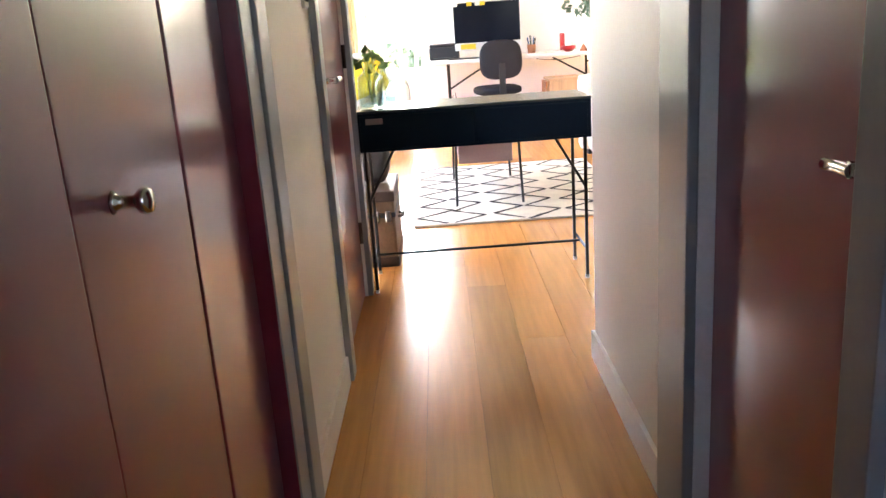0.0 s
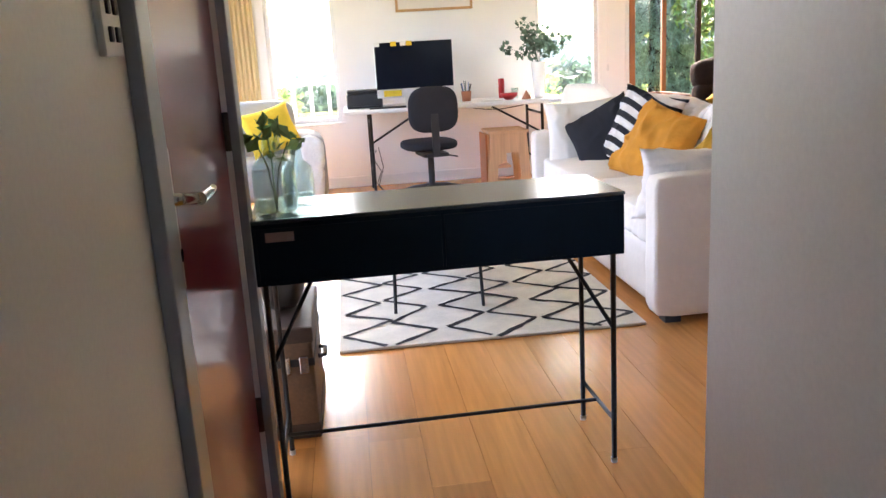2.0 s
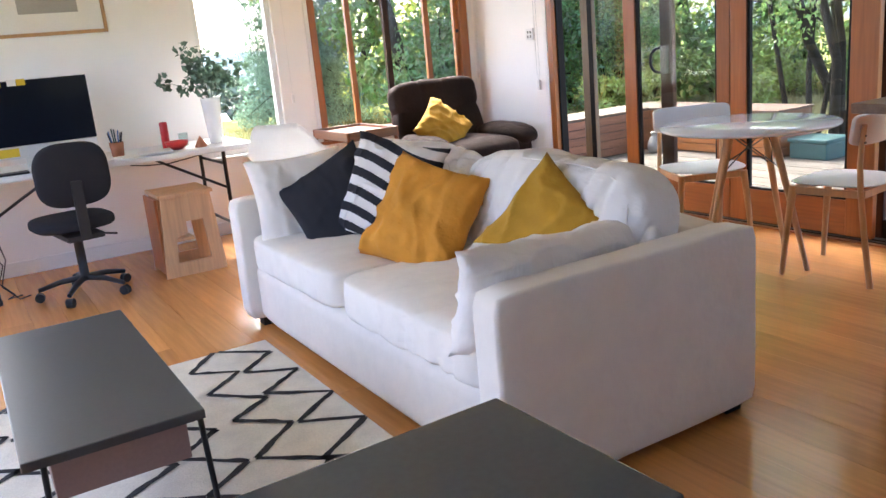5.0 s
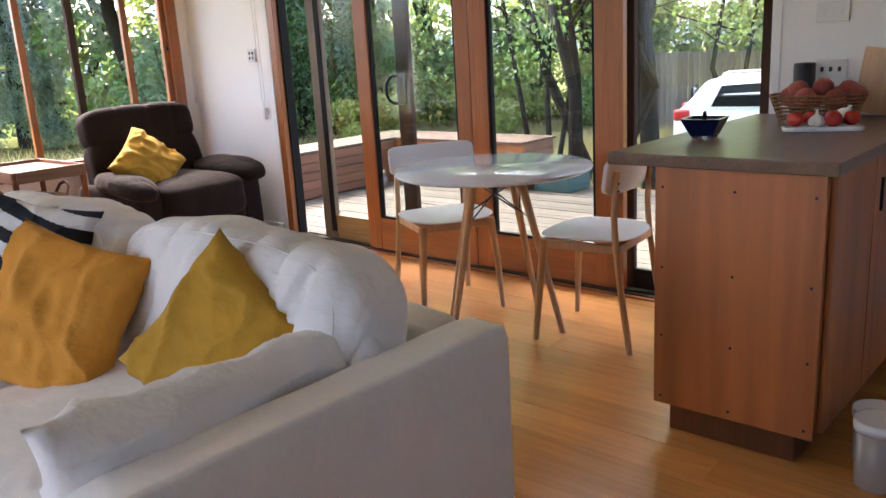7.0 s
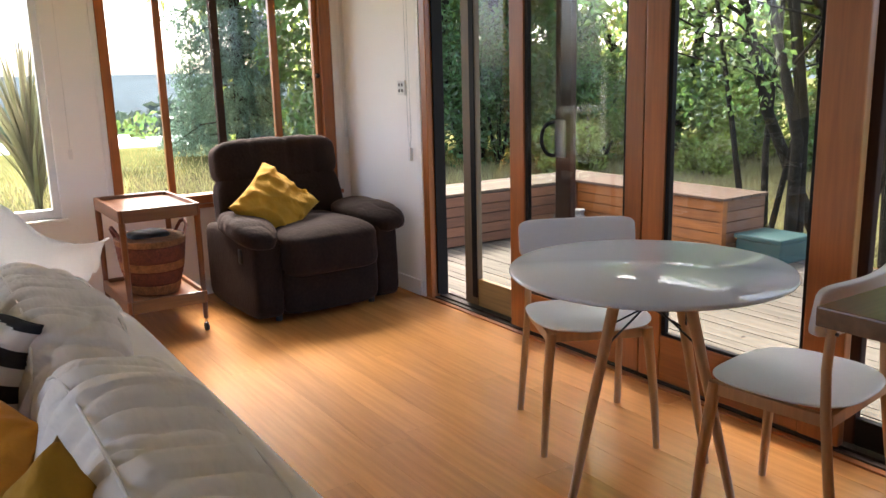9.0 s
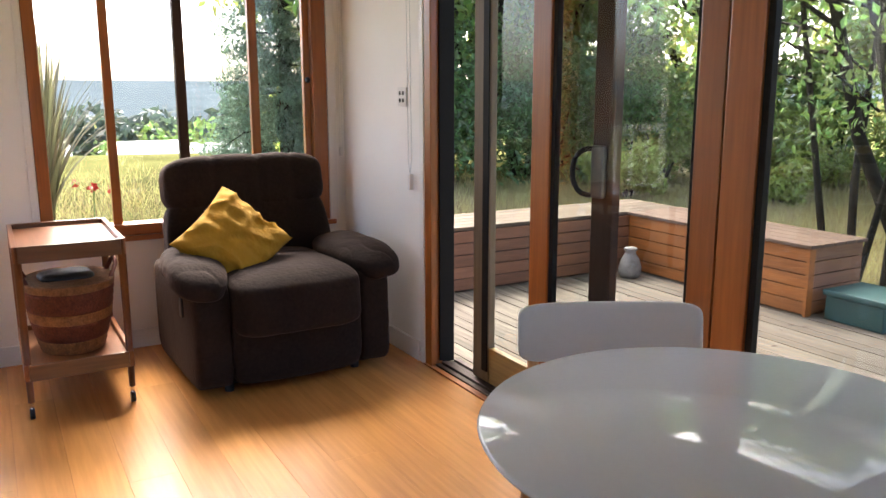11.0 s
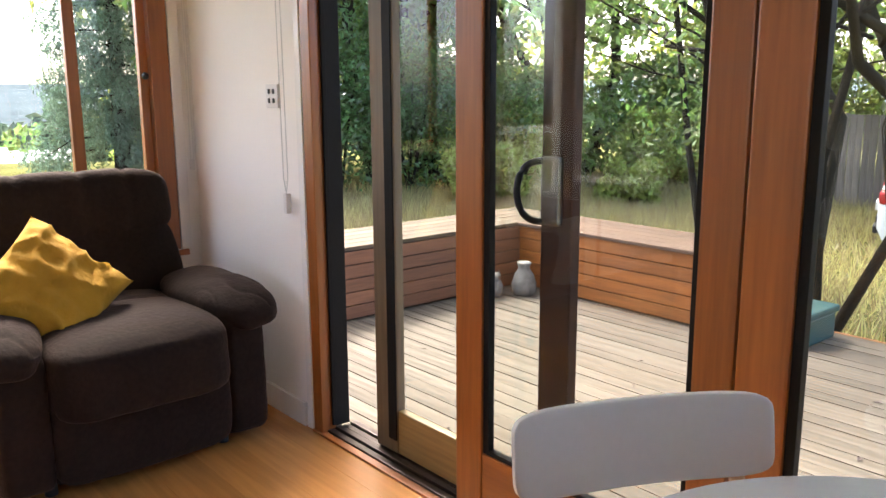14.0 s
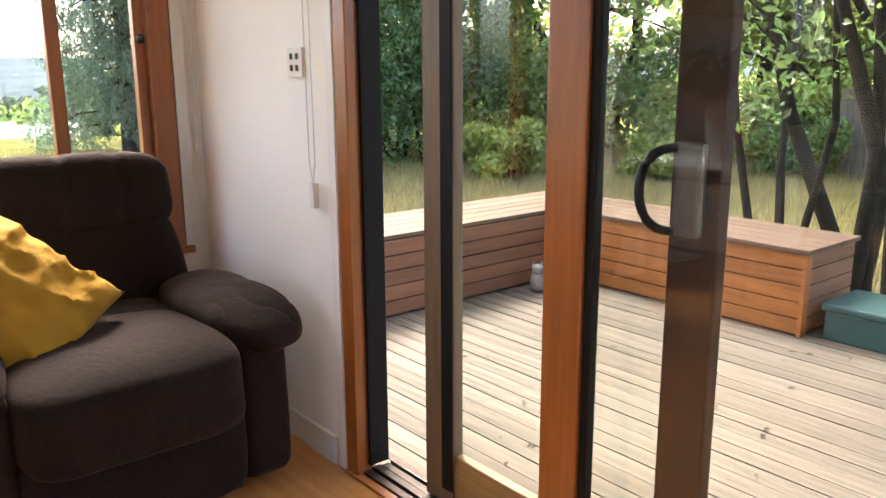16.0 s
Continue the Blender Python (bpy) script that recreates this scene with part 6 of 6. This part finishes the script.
leaf_part("petals", pp, M_RED, [(0, 0, 0.55), (0.25, 0.1, 0.5), (-0.2, 0.05, 0.6)], [0.06, 0.05, 0.05], 34, 0.035, 77, aspect=0.9)

# paling fence
fn = thing("paling_fence", "silvered timber paling fence behind the trees", "fence", pose(20.6, 8.0, -1.18, 0, 0, 4))
pm = mesh_of("paling", box(B(), -0.01, -0.065, 0, 0.01, 0.065, 1.95), M_FENCE)
rng = random.Random(3)
for i in range(110):
    o = new("paling", pm)
    o.parent = fn
    o.location = (0.012 * (i % 2), -9 + i * 0.142, rng.uniform(-0.04, 0.03))
for z in (0.4, 1.6):
    part("rail", slab(0.03, -9.1, z, 0.07, 6.7, z + 0.09), M_FENCE, fn)

# railing outside the far window
rl = thing("railing", "pale timber railing outside the far window", "railing", pose(0, 11.2, -0.45))
for z in (0.55, 1.35):
    part("rail", bar(-3, 0, z, 1.6, 0.05, z + 0.07, 0.004), M_WHITE_TRIM, rl)
for i in range(24):
    part("baluster", bar(-2.95 + i * 0.19, 0.01, 0, -2.915 + i * 0.19, 0.04, 1.35, 0.003), M_WHITE_TRIM, rl)


# ---- white car ----
car = thing("car", "white station wagon parked beside the trees", "car", pose(16.2, 8.85, land(16.2, 8.85) - 0.03, 0, 0, 200))
# local: y = -2.35 the tail, y = 2.35 the nose; x across


def loft(bm, sections):
    prev = None
    for y, zb, zt, wb, wt in sections:
        ring = [bm.verts.new(c) for c in ((-wb, y, zb), (-wb, y, (zb + zt) / 2), (-wt, y, zt - 0.04), (-wt * 0.9, y, zt), (wt * 0.9, y, zt), (wt, y, zt - 0.04), (wb, y, (zb + zt) / 2), (wb, y, zb))]
        if prev:
            for j in range(7):
                bm.faces.new((prev[j], prev[j + 1], ring[j + 1], ring[j])).smooth = True
        else:
            bm.faces.new(ring[::-1])
        prev = ring
    bm.faces.new(prev)
    bmesh.ops.recalc_face_normals(bm, faces=bm.faces[:])
    return bm


part("body", loft(B(), [(-2.35, 0.45, 0.88, 0.78, 0.76), (-2.25, 0.26, 0.98, 0.88, 0.85), (-1.2, 0.2, 0.96, 0.89, 0.86), (0.6, 0.2, 0.94, 0.89, 0.86), (1.6, 0.22, 0.86, 0.88, 0.82), (2.25, 0.28, 0.74, 0.82, 0.74), (2.36, 0.4, 0.6, 0.7, 0.66)]), M_CARPAINT, car)
cabin = part("cabin", loft(B(), [(-2.2, 0.95, 0.99, 0.80, 0.80), (-1.85, 0.95, 1.40, 0.82, 0.68), (-1.5, 0.95, 1.48, 0.82, 0.66), (0.2, 0.94, 1.50, 0.82, 0.66), (0.55, 0.93, 1.40, 0.82, 0.66), (1.35, 0.88, 0.93, 0.80, 0.78)]), M_CARPAINT, car)
for s in (-1, 1):
    b = B()
    for q in (((-1.72, 1.02), (-0.75, 1.0), (-0.75, 1.40), (-1.55, 1.37)), ((-0.68, 1.0), (0.2, 0.99), (0.15, 1.41), (-0.68, 1.41)), ((0.27, 0.99), (1.0, 0.97), (0.5, 1.36), (0.22, 1.40))):
        (ya, za), (yb, zb_), (yc, zc), (yd, zd) = q
        mid = 1.19
        ka, kb_ = (mid - za) / (zd - za), (mid - zb_) / (zc - zb_)
        rows_w = ((ya, za), (yb, zb_)), ((ya + (yd - ya) * ka, mid), (yb + (yc - yb) * kb_, mid)), ((yd, zd), (yc, zc))
        vsx = [[b.verts.new((s * (0.833 - 0.60 * max(0.0, z - mid)), y, z)) for y, z in r] for r in rows_w]
        for r0, r1 in zip(vsx, vsx[1:]):
            b.faces.new((r0[0], r0[1], r1[1], r1[0]))
    bmesh.ops.solidify(b, geom=b.faces[:], thickness=0.006)
    part("side_window", b, M_CARGLASS, cabin)
    part("roof_rail", tube(B(), [(s * 0.60, -1.6, 1.49), (s * 0.60, -1.5, 1.54), (s * 0.60, 0.1, 1.55), (s * 0.60, 0.25, 1.5)], 0.018, 8), M_ALU, cabin)
    part("tail_light", puff(B(), 0.22, 0.30, 0.20, 5, 6, pose(s * 0.77, -2.20, 0.88)), M_RED, car)
    part("door_handle", bar(s * 0.885, -0.6, 0.80, s * 0.905, -0.42, 0.83, 0.004), M_CARPAINT, car)
    part("bumper_trim", bar(s * 0.5 - 0.2, -2.40, 0.36, s * 0.5 + 0.2, -2.30, 0.46, 0.02), M_BLACK, car)
    for y in (-1.4, 1.45):
        w = part("wheel", tube(B(), [(s * 0.66, y, 0.32), (s * 0.90, y, 0.32)], 0.33, 24), M_RUBBER, car)
        part("rim", tube(B(), [(s * 0.895, y, 0.32), (s * 0.915, y, 0.32)], 0.21, 20), M_ALU, w)
part("rear_window", bar(-0.62, -2.07, 1.04, 0.62, -2.03, 1.34, 0.004), M_CARGLASS, cabin)
part("numberplate", bar(-0.19, -2.40, 0.62, 0.19, -2.36, 0.74, 0.004), M_PAPER, car)

# ---- floor boards ----
rng = random.Random(11)
W = 0.164
x, row = -1.05, 0
while x < EAST - 0.02:
    x1 = min(x + W - 0.0009, EAST - 0.0005)
    y = -0.88 - rng.uniform(0, 1.6)
    while y < NORTH - 0.01:
        y1 = y + rng.uniform(1.8, 3.6)
        a, b = max(y, -0.88), min(y1 - 0.0008, NORTH + 0.08)
        if b - a > 0.05:
            bm = B()
            box(bm, x - (x + x1) / 2, a - (a + b) / 2, -0.018, (x1 - x) / 2, (b - a) / 2, 0.0)
            p = part("plank", bm, M_FLOOR, floor)
            p.location = ((x + x1) / 2, (a + b) / 2, rng.uniform(-0.0003, 0.0))
        y = y1
    x += W
